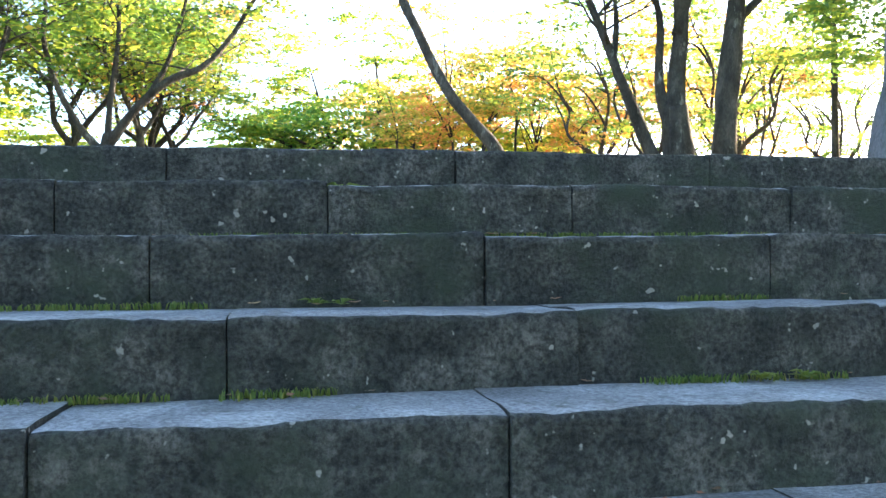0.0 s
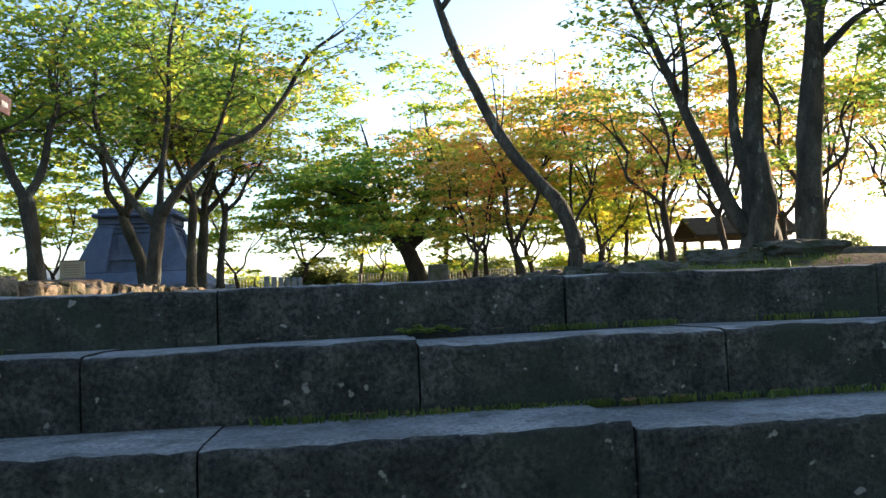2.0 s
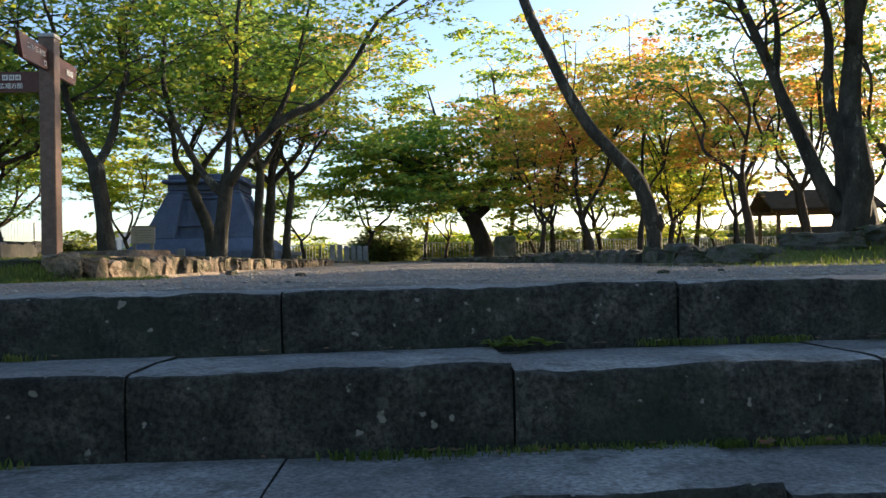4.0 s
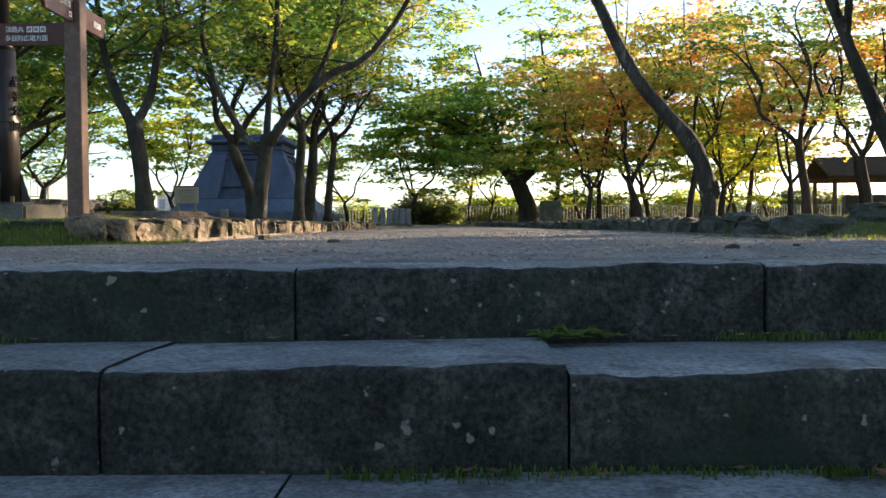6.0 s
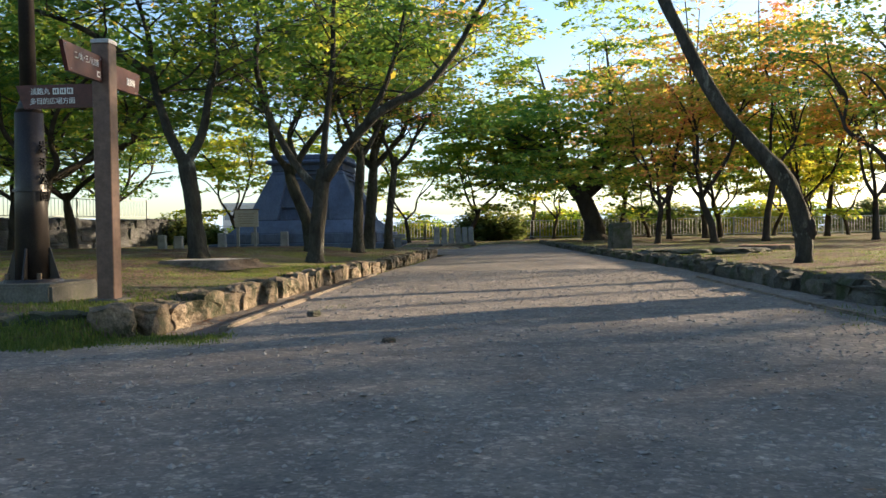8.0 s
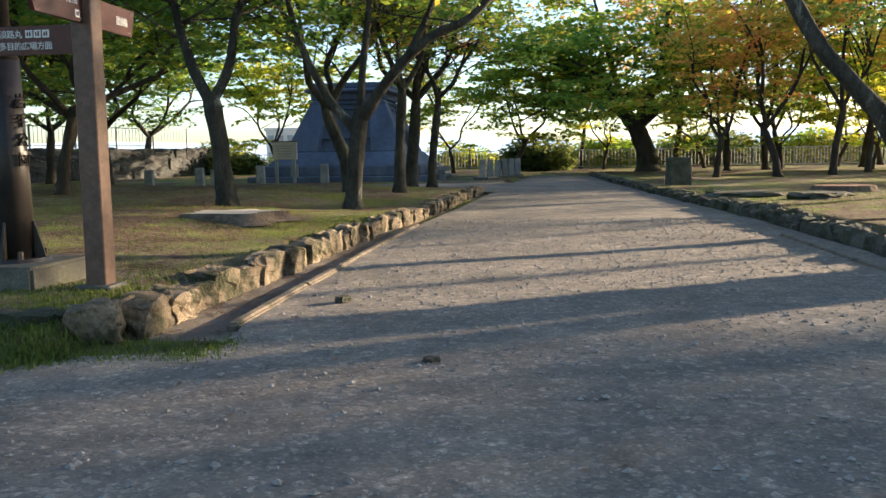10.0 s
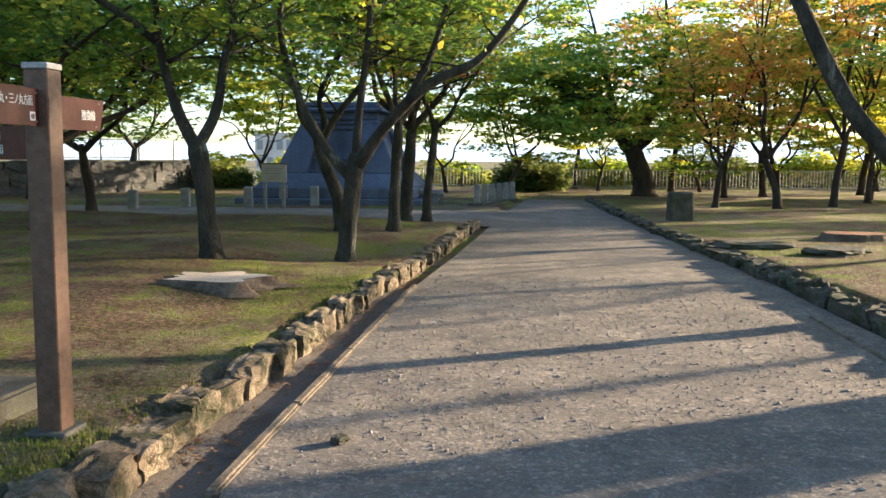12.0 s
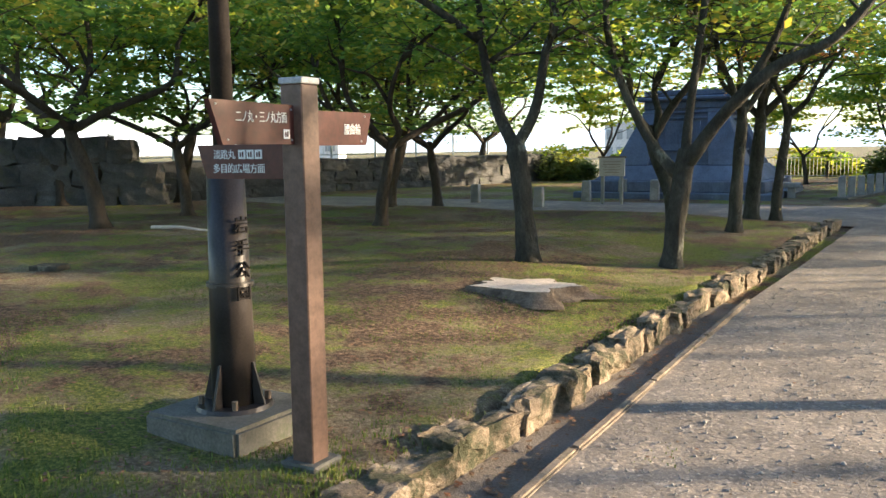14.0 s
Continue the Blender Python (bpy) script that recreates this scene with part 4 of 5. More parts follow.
b2.matrix_basis = pose(0.014, 0.064, 1.52, 0, 0, 90)
writing("腰曲輪", 0.058, (0.33, -0.001, 0.075), b2, 0.85)
bolts(b2, [(0.44, 0.145), (0.405, 0.02)])
# across, facing the steps
b3 = board([(-0.58, 0.165), (-0.52, 0.0), (0.0, 0.0), (0.0, 0.165)], (-0.064, -0.014, 1.365), 0)
writing("淡路丸", 0.05, (-0.40, -0.001, 0.115), b3)
writing("多目的広場方面", 0.05, (-0.31, -0.001, 0.047), b3)
for k in range(3):
    pictogram(b3, -0.285 + 0.052 * k, 0.118, 0.044)

# ---------- lamp pole ----------
CX, CY = -3.045, 4.76
pole = thing("lamp_pole", (CX, CY, 0.155), "tall dark bronze pole with flanged foot on a concrete block", "pole", turn=-2)
part("plinth", box(0.67, 0.67, 0.26, (0, 0, -0.12), 0.02, 2), CONCRETE, pole, "mossy square concrete block")
part("flange", frustum(0.21, 0.20, 0.022, (0, 0, 0.14), 28), POLE_PAINT, pole)
part("shaft", frustum(0.122, 0.098, 1.22, (0, 0, 0.155), 32), POLE_PAINT, pole, smooth=True)
part("shoulder", frustum(0.098, 0.062, 0.09, (0, 0, 1.375), 32), POLE_PAINT, pole, smooth=True)
part("upper_shaft", frustum(0.058, 0.04, 3.4, (0, 0, 1.46), 24), POLE_PAINT, pole, smooth=True)
part("collar", frustum(0.126, 0.124, 0.02, (0, 0, 0.80), 32), POLE_PAINT, pole)
for k in range(4):
    rib = part("rib", outline_plate([(0.115, 0.0), (0.115, 0.23), (0.128, 0.23), (0.195, 0.0)], 0.014), POLE_PAINT, pole)
    rib.matrix_basis = pose(0, 0, 0.158, 0, 0, 90 * k + 8)
    nut = part("anchor_bolt", frustum(0.017, 0.017, 0.05, sides=6), TIMBER, pole, "rusty anchor bolt")
    nut.matrix_basis = pose(0.175 * math.cos(radians(90 * k + 45)), 0.175 * math.sin(radians(90 * k + 45)), 0.158)
for k, ch in enumerate("岩手公園"):
    a = -8
    r = 0.116 - 0.0
    t = lettering("raised_letter", ch, 0.095, (r * math.cos(radians(a)), r * math.sin(radians(a)), 1.12 - 0.118 * k), (90, 0, a + 90), BLACK, pole, 0.006)

# ---------- stumps ----------


def stump(x, y, r, h, seed, cut, label, spikes):
    root = thing("tree_stump", (x, y, land(x, y) - 0.02), label, "stump")
    rnd = random.Random(seed)
    n = 48
    rim = []
    for k in range(n):
        a = 6.283 * k / n
        rim.append(r * (1 + spikes * noise.noise(Vector((math.cos(a) * 1.8, math.sin(a) * 1.8, seed))) + spikes * 0.4 * noise.noise(Vector((math.cos(a) * 5, math.sin(a) * 5, seed)))))
    prof = [(1.5, -0.1), (1.25, 0.2), (1.1, 0.5), (1.04, 0.9), (1.0, 1.0)]
    verts, faces = [], []
    for q, z in prof:
        for k in range(n):
            a = 6.283 * k / n
            rr = rim[k] * (1 + (q - 1) * (1 + 0.7 * noise.noise(Vector((a * 2, z, seed + 3)))))
            verts.append((math.cos(a) * rr * 1.15, math.sin(a) * rr * 0.8, z * h))
    for j in range(len(prof) - 1):
        for k in range(n):
            faces.append((j * n + k, j * n + (k + 1) % n, (j + 1) * n + (k + 1) % n, (j + 1) * n + k))
    obj("root_collar", mesh_of("root_collar", verts, faces, LITTER, True), root, "weathered brown roots")
    top = [(math.cos(6.283 * k / n) * rim[k] * 1.15, math.sin(6.283 * k / n) * rim[k] * 0.8, h + 0.002) for k in range(n)] + [(0, 0, h + 0.008)]
    obj("cut_face", mesh_of("cut_face", top, [(k, (k + 1) % n, n) for k in range(n)], cut), root, "pale sawn cut")
    return root


stump(-3.30, 9.2, 0.41, 0.10, 3, STUMP_CUT, "low sawn tree stump with pale star-shaped cut", 0.8)
stump(5.9, 17.6, 0.50, 0.16, 5, REDWOOD, "wide old tree stump with reddish cut face", 0.25)
plank = obj("timber_cover", bm_mesh("timber_cover", box(0.36, 0.30, 0.07, (0, 0, 0), 0.01), BARK))
plank.matrix_basis = pose(-9.0, 8.0, land(-9.0, 8.0) - 0.01, 0, 0, 20)
tagged(plank, "low square wooden cover lying on the lawn", "cover")

# ---------- monument ----------
mon = thing("monument", (-6.7, 30.3, 0), "tall blue-grey granite statue pedestal with flared stepped plinth", "monument")
mon.scale = (1.12, 1.12, 0.9)
part("lower_step", box(5.4, 5.4, 0.28, (0, 0, -0.03), 0.03), GRANITE, mon)
part("upper_step", box(4.8, 4.8, 0.38, (0, 0, 0.25), 0.03), GRANITE, mon)
part("base_course", taper_box(4.5, 4.5, 3.7, 3.7, 0.5, (0, 0, 0.63)), GRANITE, mon)
part("body", taper_box(2.9, 2.9, 2.1, 2.1, 2.1, (0, 0, 1.13)), GRANITE, mon)
for sx in (-1, 1):
    for sy in (-1, 1):
        bm = taper_box(1.0, 1.0, 0.5, 0.5, 1.95, (0, 0, 0), 0.03)
        for v in bm.verts:
            k = v.co.z / 1.95
            v.co.x += sx * (1.32 - 0.44 * k - 0.16 * math.sin(k * math.pi) * 0.6)
            v.co.y += sy * (1.32 - 0.44 * k - 0.16 * math.sin(k * math.pi) * 0.6)
            v.co.z += 1.13
        part("corner_buttress", bm, GRANITE, mon)
part("frieze", box(2.3, 2.3, 0.28, (0, 0, 3.08), 0.03), GRANITE, mon)
part("cornice", box(2.62, 2.62, 0.16, (0, 0, 3.36), 0.05), GRANITE, mon)
part("top_slab", box(2.3, 2.3, 0.22, (0, 0, 3.52), 0.04), GRANITE, mon)
part("inscription_panel", box(1.0, 0.06, 0.9, (0, -1.28, 1.75), 0.02), GRANITE, mon)
for zc, wc in ((1.13, 3.12), (1.62, 2.86), (2.72, 2.42), (2.92, 2.36)):
    part("string_course", box(wc, wc, 0.07, (0, 0, zc), 0.015), GRANITE, mon)

# ---------- board, bollards, standing stones ----------
nb = thing("notice_board", (-7.75, 25.2, 0.0), "pale notice board on two square legs", "sign", turn=4)
part("panel", box(0.74, 0.06, 0.52, (0, 0, 0.80), 0.01), BOARD, nb)
part("panel_frame", box(0.82, 0.045, 0.05, (0, 0, 1.31), 0.006), TIMBER, nb)
for sx in (-0.27, 0.27):
    part("leg", box(0.09, 0.09, 0.82, (sx, 0, -0.02), 0.006), PALE_STONE, nb)
for k in range(5):
    part("line_of_writing", box(0.5 - 0.1 * (k == 4), 0.004, 0.010, (0, -0.033, 1.2 - 0.075 * k), 0.001), TIMBER, nb)


def stone_post(x, y, w, h, turn, label, group):
    ob = obj("stone_post", bm_mesh("stone_post", taper_box(w, w, w * 0.9, w * 0.9, h + 0.05, (0, 0, -0.05), 0.025), PALE_STONE))
    ob.matrix_basis = pose(x, y, land(x, y) + 0.0, 0, 0, turn)
    return tagged(ob, label, "bollard", group)


for x, y in ((-9.35, 23.7), (-8.95, 26.4), (-10.8, 26.0), (-11.9, 24.8), (-8.2, 27.6), (-7.0, 26.9)):
    stone_post(x, y, 0.27, 0.60, 8, "short square grey stone post before the monument", "stone posts before the monument")
for k in range(6):
    stone_post(-2.05 + 0.2 * k, 28.3 + 0.75 * k, 0.21, 0.66, 6, "upright grey standing stone in a row", "standing stones in a row")
sill = obj("stone_sill", bm_mesh("stone_sill", box(0.5, 4.6, 0.14, (0, 0, -0.04), 0.02), CONCRETE))
sill.matrix_basis = pose(-1.6, 30.2, 0.02, 0, 0, -12)
tagged(sill, "low stone sill under the standing stones", "sill")
bench = thing("stone_bench", (-4.0, 29.2, 0), "pale low stone bench beside the monument", "bench", turn=5)
part("slab", box(1.5, 0.5, 0.14, (0, 0, 0.34), 0.02), PALE_STONE, bench)
for sx in (-0.5, 0.5):
    part("support", box(0.22, 0.4, 0.36, (sx, 0, -0.02), 0.02), PALE_STONE, bench)
pil = obj("stone_pillar", bm_mesh("stone_pillar", taper_box(0.60, 0.48, 0.55, 0.44, 0.90, (0, 0, -0.10), 0.04), KERB_DARK))
pil.matrix_basis = pose(3.47, 22.75, land(3.47, 22.75) - 0.08, 0, 0, 8)
tagged(pil, "squat grey stone pillar beside the walk", "stone pillar")

# ---------- fence, hedge, shelter ----------


def fence(points, h, label, step=0.16, z=None):
    f = thing("fence", (0, 0, 0), label, "fence")
    verts, faces = [], []
    for (x0, y0), (x1, y1) in zip(points, points[1:]):
        ln = math.hypot(x1 - x0, y1 - y0)
        n = int(ln / 2.0)
        for i in range(n + 1):
            x, y = x0 + (x1 - x0) * i / n, y0 + (y1 - y0) * i / n
            g = land(x, y) if z is None else z
            part("fence_post", box(0.07, 0.07, h + 0.06, (x, y, g - 0.02), 0.005), RAIL, f)
        for i in range(int(ln / step)):
            t = (i + 0.5) * step / ln
            x, y = x0 + (x1 - x0) * t, y0 + (y1 - y0) * t
            g = land(x, y) if z is None else z
            tube([(x, y, g + 0.08), (x, y, g + h)], [0.012, 0.012], 4, verts, faces)
        for zz in (0.1, h - 0.02):
            a, b = (land(x0, y0), land(x1, y1)) if z is None else (z, z)
            tube([(x0, y0, a + zz), (x1, y1, b + zz)], [0.022, 0.022], 5, verts, faces)
    tagged(obj("railing", mesh_of("railing", verts, faces, RAIL), f), kind="stuff")


fence([(-16, 44.5), (-4, 44.0), (8, 43.6), (20, 46.5), (32, 48)], 0.95, "long pale metal railing at the edge of the terrace")


def bush(x, y, w, d, h, seed, leaf, label):
    root = thing("bush", (x, y, land(x, y)), label, "bush")
    rnd = random.Random(seed)
    tv, tf, tips = [], [], []
    for k in range(int(16 * w * d) + 14):
        a, q = rnd.uniform(0, 6.283), math.sqrt(rnd.random())
        ex, ey = math.cos(a) * q * w / 2, math.sin(a) * q * d / 2
        ez = h * (1 - 0.55 * q * q) * rnd.uniform(0.5, 1.05)
        tube([(ex * 0.3, ey * 0.3, -0.05), (ex * 0.6, ey * 0.6, ez * 0.5), (ex, ey, ez)], [0.03, 0.02, 0.008], 4, tv, tf)
        tips.append((ex, ey, ez))
        tips.append((ex * 0.95, ey * 0.95, ez * 0.65))
        tips.append((ex * 0.9, ey, ez * 0.35))
    tagged(obj("stem_mass", mesh_of("stem_mass", tv, tf, BARK_DARK, True), root), kind="stuff")
    tagged(obj("foliage", quads_mesh("foliage", leaf_quads(tips, 15, 0.2, 0.42, 0.10, seed), leaf), root), kind="stuff")


for k, (x, y, w, d, h, lf) in enumerate([(-0.6, 41.0, 3.6, 2.4, 1.7, LEAF_SHRUB), (3.0, 47.0, 5.0, 2.6, 1.6, LEAF_LIME), (8.5, 47.5, 6.0, 3.0, 1.9, LEAF_SHRUB), (15.0, 50.0, 7.0, 3.0, 1.9, LEAF_LIME),
                                         (22.5, 51.0, 7.0, 3.0, 2.0, LEAF_SHRUB), (-11.5, 41.0, 4.0, 2.5, 1.6, LEAF_LIME), (-15.5, 40.0, 4.0, 2.4, 1.5, LEAF_SHRUB), (30.0, 46.0, 6.0, 3.0, 2.6, LEAF_SHRUB), (-4.5, 47.0, 4.0, 2.0, 1.2, LEAF_LIME)]):
    bush(x, y, w, d, h, 500 + k, lf, "rounded leafy shrub behind the railing")

sh = thing("shelter", (20.0, 38.0, land(20.0, 38.0) - 0.55), "open timber rest shelter with low shingled roof", "shelter", turn=-8)
for x in (-2.0, 2.0):
    for y in (-1.6, 1.6):
        part("timber_post", box(0.16, 0.16, 2.5, (x, y, -0.05), 0.01), TIMBER, sh)
for y in (-1.6, 1.6):
    part("beam", box(4.6, 0.16, 0.2, (0, y, 2.4), 0.01), TIMBER, sh)
for sgn in (-1, 1):
    bm = box(5.0, 2.75, 0.12, (0, 0, 0), 0.015)
    r = part("roof_slope", bm, ROOF, sh)
    r.matrix_basis = pose(0, sgn * 1.2, 2.95, -sgn * 21, 0, 0)
part("seat", box(3.2, 0.45, 0.08, (0, 0.9, 0.4), 0.01), TIMBER, sh)
for x in (-1.3, 1.3):
    part("seat_leg", box(0.12, 0.4, 0.42, (x, 0.9, -0.02), 0.01), TIMBER, sh)
low = obj("stone_bank", bm_mesh("stone_bank", box(11, 0.9, 1.45, (0, 0, -0.1), 0.08), WALL_STONE))
low.matrix_basis = pose(26.0, 41.0, 0.05, 0, 0, -10)
tagged(low, "low dark stone bank beside the shelter", "wall")


# ---------- castle wall ----------
def stone_wall(p0, p1, h, thick, rows, seed, label, top):
    w = thing("stone_wall", (p0[0], p0[1], land(*p0) - 0.1), label, "wall", turn=math.degrees(math.atan2(p1[1] - p0[1], p1[0] - p0[0])))
    ln = math.hypot(p1[0] - p0[0], p1[1] - p0[1])
    rnd = random.Random(seed)
    part("core", box(ln - 0.1, thick * 0.6, h * 0.93, (ln / 2, thick * 0.15, 0), 0.02), EARTH, w)
    zz = 0.0
    for r in range(rows):
        hh = h / rows * rnd.uniform(0.9, 1.12)
        x = -rnd.uniform(0, 0.3)
        while x < ln:
            wd = rnd.uniform(0.6, 1.5)
            s = part("stone", rough_stone(wd, thick * 0.55, hh * rnd.uniform(0.97, 1.15), seed + r * 50 + int(x * 9), 4, 0.09, 0.11), WALL_STONE, w)
            s.matrix_basis = pose(x + wd / 2, -thick * 0.22 + rnd.uniform(-0.04, 0.04), zz, 0, rnd.uniform(-4, 4), 0)
            x += wd * 0.97
        zz += hh * 0.97
    return w


stone_wall((-27.0, 12.2), (-18.6, 17.6), 1.75, 1.4, 3, 900, "old wall of large irregular grey stones with sunlit end", True)
stone_wall((-22.5, 21.5), (-16.2, 40.0), 1.5, 1.2, 3, 950, "long low wall of fitted grey stones in shade", True)
fence([(-23.5, 21.0), (-17.3, 40.0)], 0.9, "pale railing on top of the stone wall", 0.2, 1.35)

# ---------- distance ----------
def building(x, y, w, d, h, turn, floors, bays, label):
    b = thing("distant_building", (x, y, -9.5), label, "building", turn=turn)
    part("wall", box(w, d, h, (0, 0, 0), 0.05), PLASTER, b)
    part("roof", box(w + 0.5, d + 0.5, 0.5, (0, 0, h), 0.05), PLASTER, b)
    for f in range(floors):
        for k in range(bays):
            q = part("window", box(w / bays * 0.6, 0.12, 1.5, (w * ((k + 0.5) / bays - 0.5), -d / 2 - 0.02, 1.5 + f * (h - 1) / floors), 0.02), DARK_GLASS, b)


building(-42, 135, 6, 7, 14.2, 12, 5, 4, "pale distant office block beyond the trees")
building(-80, 100, 14, 10, 13.5, 30, 4, 6, "pale distant block of flats beyond the wall")
rows = []
for j, hgt in enumerate((-40, 0, 0)):
    row = []
    for i in range(81):
        a = radians(-60 + 120 * i / 80)
        top = 40 + 30 * noise.noise(Vector((i * 0.11, 0, 0))) + 14 * noise.noise(Vector((i * 0.45, 2, 0)))
        row.append((2300 * math.sin(a), 2300 * math.cos(a) + (300 if j == 2 else 0), hgt if j == 0 else top * (1 if j == 1 else 0.8)))
    rows.append(row)
# haze over the hills is painted: pale blue base colour and a faint glow
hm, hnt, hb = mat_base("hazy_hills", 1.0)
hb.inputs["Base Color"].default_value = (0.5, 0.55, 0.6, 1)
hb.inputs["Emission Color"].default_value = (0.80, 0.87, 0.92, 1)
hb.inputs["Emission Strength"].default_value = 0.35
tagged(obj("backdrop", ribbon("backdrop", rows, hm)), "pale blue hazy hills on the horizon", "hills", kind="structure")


# ---------- small things on the ground ----------
def scatter(name, spots, make, material, label, category):
    """Many tiny pieces in one mesh."""
    verts, faces = [], []
    for p in spots:
        make(p, verts, faces)
    return tagged(obj(name, mesh_of(name, verts, faces, material)), label, category, kind="stuff")


def pebble_at(p, verts, faces):
    x, y, z, s, a = p
    b = len(verts)
    c, n = math.cos(a), math.sin(a)
    for dx, dy, dz in ((-1, -0.2, 0), (0.1, -0.75, 0.1), (1, 0.1, 0), (-0.1, 0.8, 0.1), (0.05, 0.05, 0.62), (0, 0, -0.4)):
        verts.append((x + (dx * c - dy * n) * s, y + (dx * n + dy * c) * s, z + dz * s))
    for k in range(4):
        faces.append((b + k, b + (k + 1) % 4, b + 4))
        faces.append((b + (k + 1) % 4, b + k, b + 5))


prnd = random.Random(77)
spots = []
for _ in range(12500):
    y = 0.55 + 11.5 * prnd.random() ** 1.4
    x = prnd.uniform(-3.0 if y < 3 else -1.35, 4.2 if y < 4.5 else 3.0)
    s = 0.004 + 0.010 * prnd.random() ** 3
    spots.append((x, y, gravel_height(x, y) + s * 0.15, s, prnd.uniform(0, 6.28)))
for _ in range(2600):
    y = 0.9 + 11 * prnd.random()
    x = prnd.uniform(-1.3, 2.8)
    s = 0.008 + 0.016 * prnd.random() ** 3
    spots.append((x, y, gravel_height(x, y) + s * 0.1, s, prnd.uniform(0, 6.28)))
scatter("pebbles", spots, pebble_at, PEBBLE, "small pale pebbles scattered over the gravel walk", "pebbles")
for x, y, s, a in ((-0.23, 3.51, 0.036, 0.4), (1.86, 1.85, 0.030, 0.2), (-1.02, 5.05, 0.055, 1.2), (2.3, 2.2, 0.02, 0.7)):
    ob = obj("loose_stone", bm_mesh("loose_stone", rough_stone(s * 1.9, s * 1.3, s * 0.8, x * 7, 4, 0.16, 0.34), KERB_DARK))
    ob.matrix_basis = pose(x, y, -0.008, 0, 0, math.degrees(a))
    tagged(ob, "small dark loose stone lying on the gravel", "stone")


def blade_at(p, verts, faces):
    x, y, z, h, a, lean = p
    b = len(verts)
    c, n = math.cos(a), math.sin(a)
    w = 0.0026 + h * 0.05
    verts.extend([(x - n * w, y + c * w, z - 0.01), (x + n * w, y - c * w, z - 0.01),
                  (x + c * lean * 0.4 + n * w * 0.7, y + n * lean * 0.4 - c * w * 0.7, z + h * 0.6), (x + c * lean * 0.4 - n * w * 0.7, y + n * lean * 0.4 + c * w * 0.7, z + h * 0.6),
                  (x + c * lean, y + n * lean, z + h)])
    faces.extend([(b, b + 1, b + 2, b + 3), (b + 3, b + 2, b + 4)])


def grass_density(x, y):
    return noise.noise(Vector((x * 0.55, y * 0.55, 7.7))) + 0.6 * noise.noise(Vector((x * 1.9, y * 1.9, 3.1)))


spots = []


def tuft(x, y, n, h, spread=0.05):
    z = max(land(x, y), -0.03)
    for _ in range(n):
        spots.append((x + prnd.gauss(0, spread), y + prnd.gauss(0, spread), z, h * prnd.uniform(0.5, 1.3), prnd.uniform(0, 6.28), h * prnd.uniform(0.1, 0.9)))


for _ in range(11000):                      # lawn round the signpost and beside the kerb
    y = 3.3 + 8 * prnd.random() ** 2.0
    x = -2.0 - 5.0 * prnd.random() ** 1.5
    if grass_density(x, y) > prnd.uniform(-0.5, 0.25):
        tuft(x, y, 6, 0.015 if y > 5.2 else 0.024, 0.06)
for _ in range(2600):                       # the far lawn
    y, x = prnd.uniform(5.6, 15), prnd.uniform(3.3, 8.5)
    if grass_density(x, y) > prnd.uniform(-0.4, 0.3):
        tuft(x, y, 5, 0.022, 0.07)
for _ in range(4200):                       # thin grass where the gravel ends
    y, x = prnd.uniform(2.3, 3.8), prnd.uniform(-3.6, -1.0)
    if prnd.random() < math.exp(-((x + 1.7) / 0.8) ** 2 - ((y - 3.65) / 0.5) ** 2):
        tuft(x, y, 5, 0.018, 0.06)
for _ in range(300):
    y, x = prnd.uniform(3.4, 5.4), prnd.uniform(2.7, 5.5)
    if x + y > 7.0:
        tuft(x, y, 6, 0.05, 0.07)
for _ in range(420):                        # weeds along the edging strips
    y = prnd.uniform(3.7, 7.6)
    tuft(-1.38 + abs(prnd.gauss(0, 0.16)), y, 5, 0.022, 0.04)
for x, y in ((-1.02, 5.75), (-0.98, 5.9), (2.45, 6.4), (2.5, 5.0), (2.6, 4.2)):
    tuft(x, y, 50, 0.032, 0.07)
scatter("grass", spots, blade_at, GRASS, "short uneven blades of green and straw grass", "grass")


def flat_leaf(p, verts, faces):
    x, y, z, s, a = p
    b = len(verts)
    tilt = s * 0.5
    for k, (u, v, w) in enumerate(((-1, 0, 0.1), (-0.1, -0.45, 0), (0.2, -0.8, 0.25), (1, 0.15, 0.45), (0.1, 0.4, 0), (-0.5, 0.75, 0.3))):
        verts.append((x + (u * math.cos(a) - v * math.sin(a)) * s, y + (u * math.sin(a) + v * math.cos(a)) * s, z + w * tilt))
    faces.append((b, b + 1, b + 2, b + 3))
    faces.append((b, b + 3, b + 4, b + 5))


spots = []
for _ in range(7500):
    y = 3.6 + 16 * prnd.random() ** 1.3
    x = -2.0 - 8 * prnd.random()
    spots.append((x, y, land(x, y) + 0.006, prnd.uniform(0.008, 0.024), prnd.uniform(0, 6.28)))
for _ in range(13000):                      # leaf litter under the trees
    y, x = prnd.uniform(8.5, 19.8), prnd.uniform(-15, -3.6)
    if grass_density(x * 0.7, y * 0.7) > -0.15:
        spots.append((x, y, land(x, y) + 0.008, prnd.uniform(0.014, 0.034), prnd.uniform(0, 6.28)))
for _ in range(1500):
    y, x = prnd.uniform(5.5, 20), prnd.uniform(3.2, 10)
    spots.append((x, y, land(x, y) + 0.006, prnd.uniform(0.014, 0.032), prnd.uniform(0, 6.28)))
for _ in range(260):
    y = prnd.uniform(4, 10.5)
    spots.append((prnd.uniform(kerb_left(y) + 0.12, -1.43), y, -0.02, prnd.uniform(0.014, 0.032), prnd.uniform(0, 6.28)))
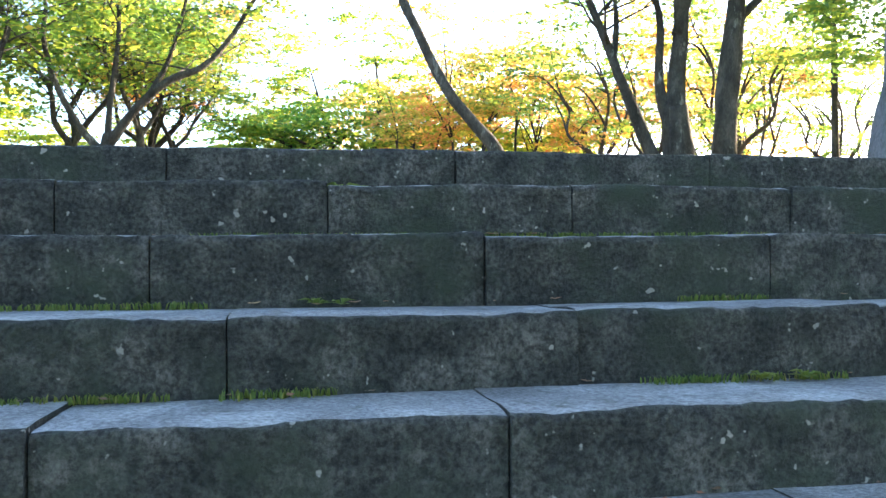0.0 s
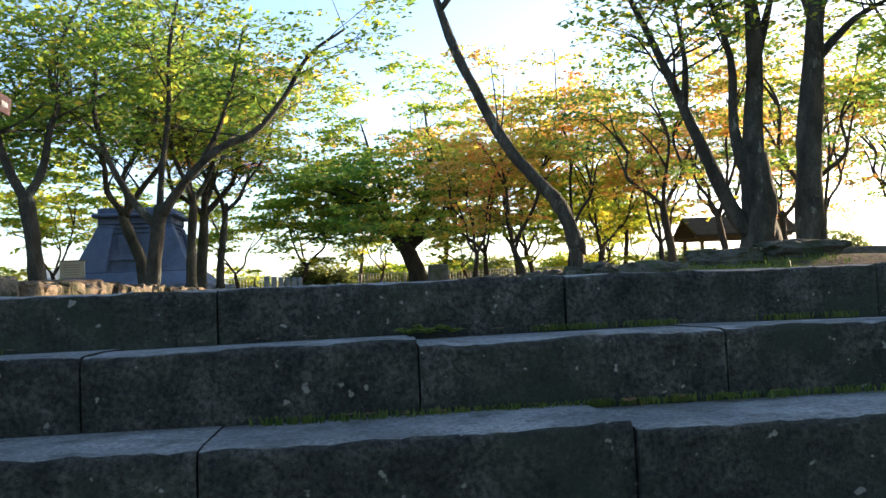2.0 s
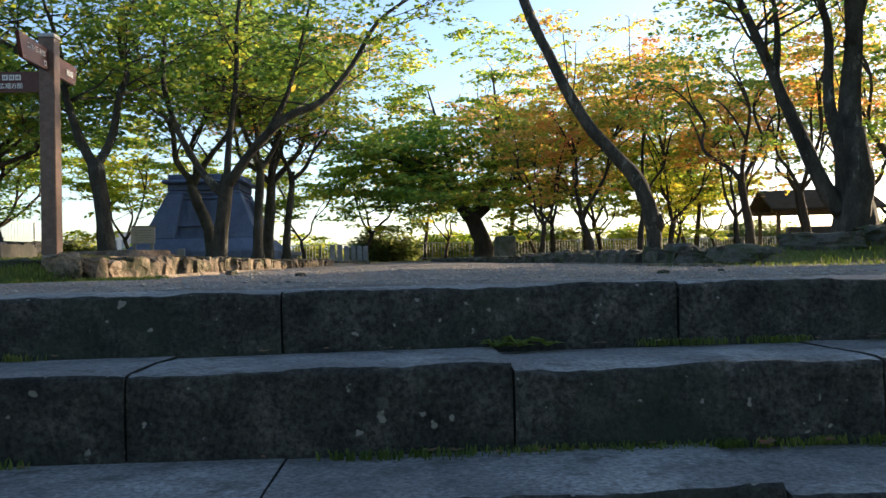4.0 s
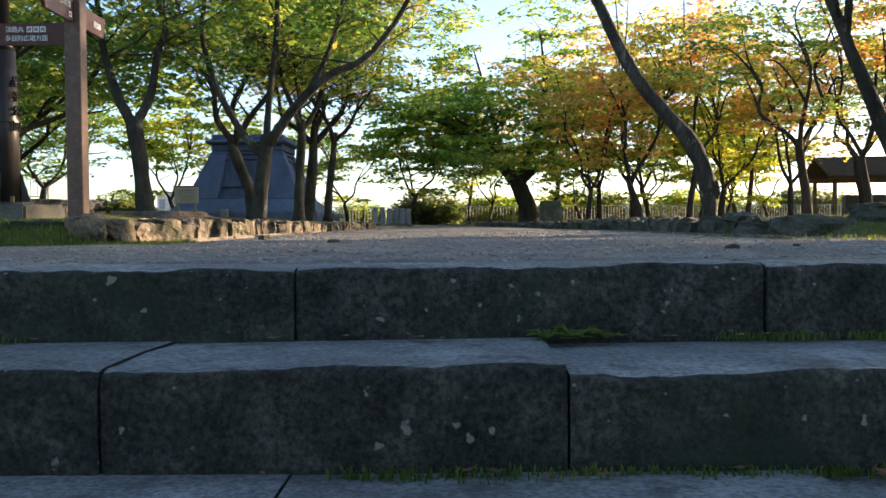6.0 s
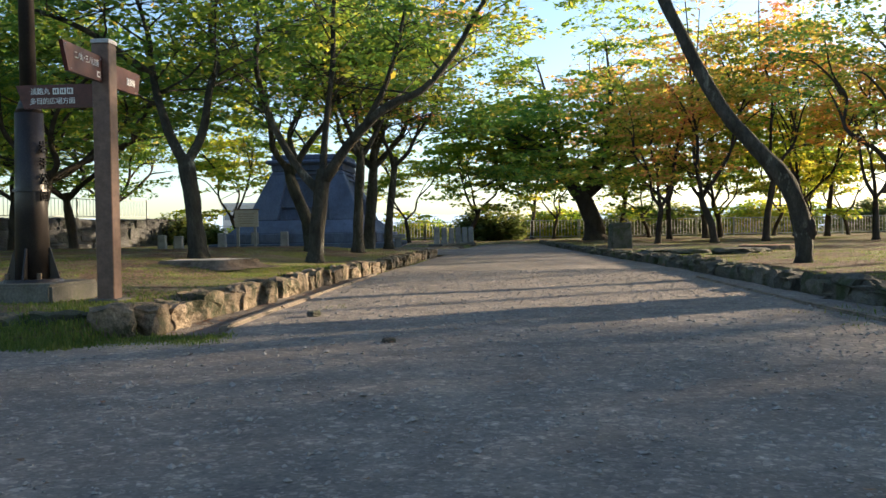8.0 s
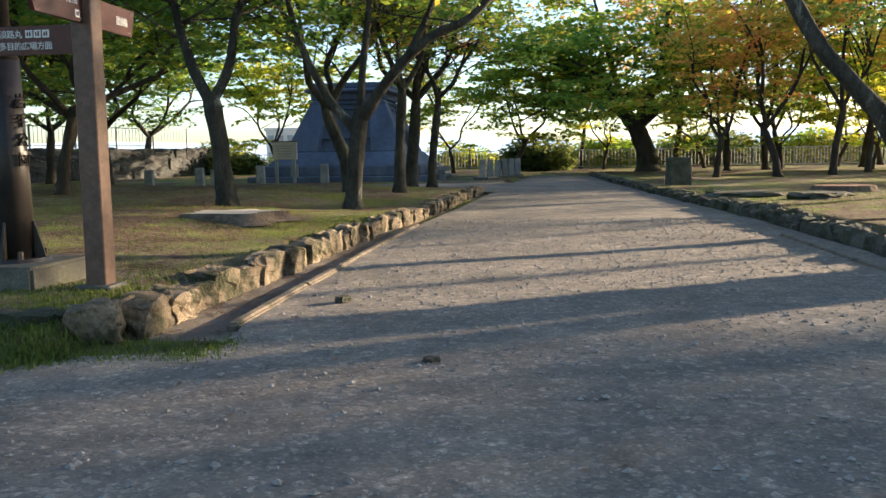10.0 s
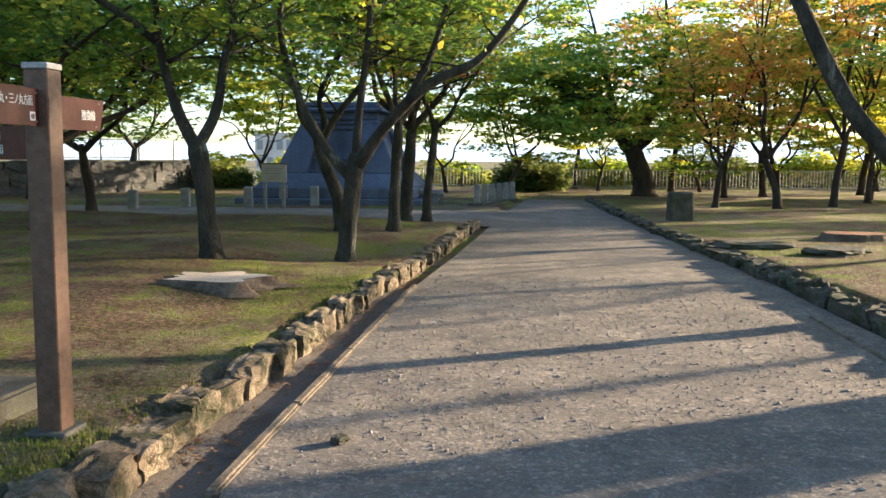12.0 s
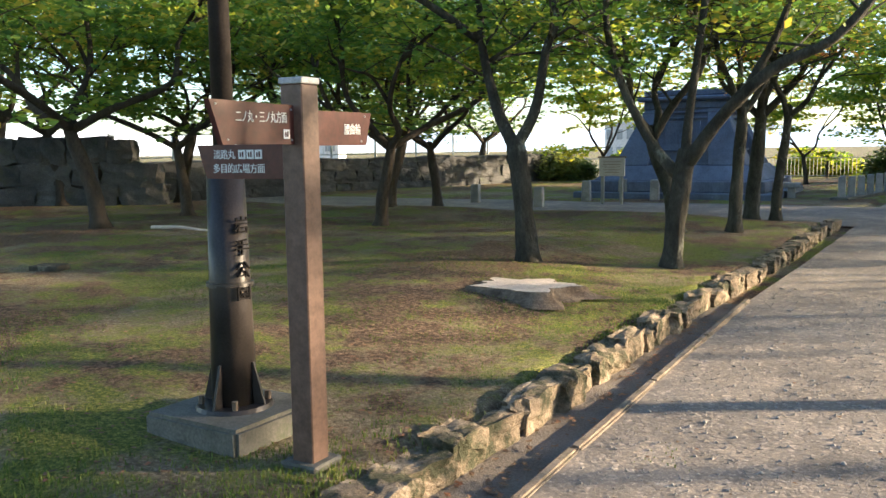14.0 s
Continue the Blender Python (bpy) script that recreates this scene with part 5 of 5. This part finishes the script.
for _ in range(260):
    x, y = prnd.uniform(-1.4, 3.2), prnd.uniform(0.6, 12)
    spots.append((x, y, gravel_height(x, y) + 0.006, prnd.uniform(0.008, 0.02), prnd.uniform(0, 6.28)))
for n in range(9):
    for _ in range(26):
        spots.append((prnd.uniform(-2.5, 4.0), row_front(n) - abs(prnd.gauss(0, 0.05)) - 0.015, row_top(n + 1) + 0.012, prnd.uniform(0.008, 0.026), prnd.uniform(0, 6.28)))
scatter("fallen_leaves", spots, flat_leaf, FALLEN, "brown and red fallen leaves strewn over lawn and steps", "leaves")

# moss and weeds in the angle of each step
spots = []
for n in range(9):
    for _ in range(620):
        x = prnd.uniform(-2.5, 4.2)
        if noise.noise(Vector((x * 1.4, n * 3.3, 0.5))) > 0.02:
            y = row_front(n) - abs(prnd.gauss(0, 0.022)) - 0.004
            for _ in range(4):
                h = prnd.uniform(0.008, 0.019)
                spots.append((x + prnd.gauss(0, 0.02), y - prnd.uniform(0, 0.01), row_top(n + 1) + 0.004, h, prnd.uniform(0, 6.28), h * prnd.uniform(0.3, 1.4)))
scatter("moss", spots, blade_at, GRASS, "small green moss and weeds in the step joints", "moss")


def weed(x, n, leaves, r, seed):
    """A rosette of broad leaves."""
    rnd2 = random.Random(seed)
    w = thing("weed", (x, row_front(n) - 0.05, row_top(n + 1)), "small broad-leaved green weed growing from a step joint", "weed", "weeds on the steps")
    for k in range(leaves):
        a = 6.283 * k / leaves + rnd2.uniform(-0.3, 0.3)
        ln = r * rnd2.uniform(0.7, 1.2)
        hh = rnd2.uniform(0.2, 0.6) * r
        vs = [(0, 0, 0.004), (ln * 0.45, -ln * 0.22, hh * 0.9), (ln, 0, hh * 0.7), (ln * 0.45, ln * 0.22, hh * 0.9), (ln * 0.5, 0, hh * 0.7)]
        lf = obj("leaf", mesh_of("leaf", vs, [(0, 1, 4), (1, 2, 4), (2, 3, 4), (3, 0, 4)], GRASS), w)
        lf.rotation_euler = (0, 0, a)


weed(0.86, 0, 12, 0.078, 1)
weed(0.79, 0, 9, 0.068, 2)
weed(0.95, 0, 8, 0.06, 3)
weed(0.72, 2, 10, 0.06, 4)
weed(0.80, 2, 9, 0.05, 5)
weed(2.05, 3, 10, 0.06, 6)
weed(2.2, 3, 10, 0.06, 7)
weed(1.75, 1, 9, 0.04, 8)


v, f = tube([(-11.9, 12.2, land(-11.9, 12.2) + 0.03), (-11.3, 12.3, land(-11.3, 12.3) + 0.05), (-10.7, 12.2, land(-10.7, 12.2) + 0.03), (-10.1, 12.35, land(-10.1, 12.35) + 0.02)], [0.035, 0.03, 0.022, 0.01], 7)
tagged(obj("fallen_branch", mesh_of("fallen_branch", v, f, STUMP_CUT, True)), "pale bare fallen branch lying on the lawn", "branch")
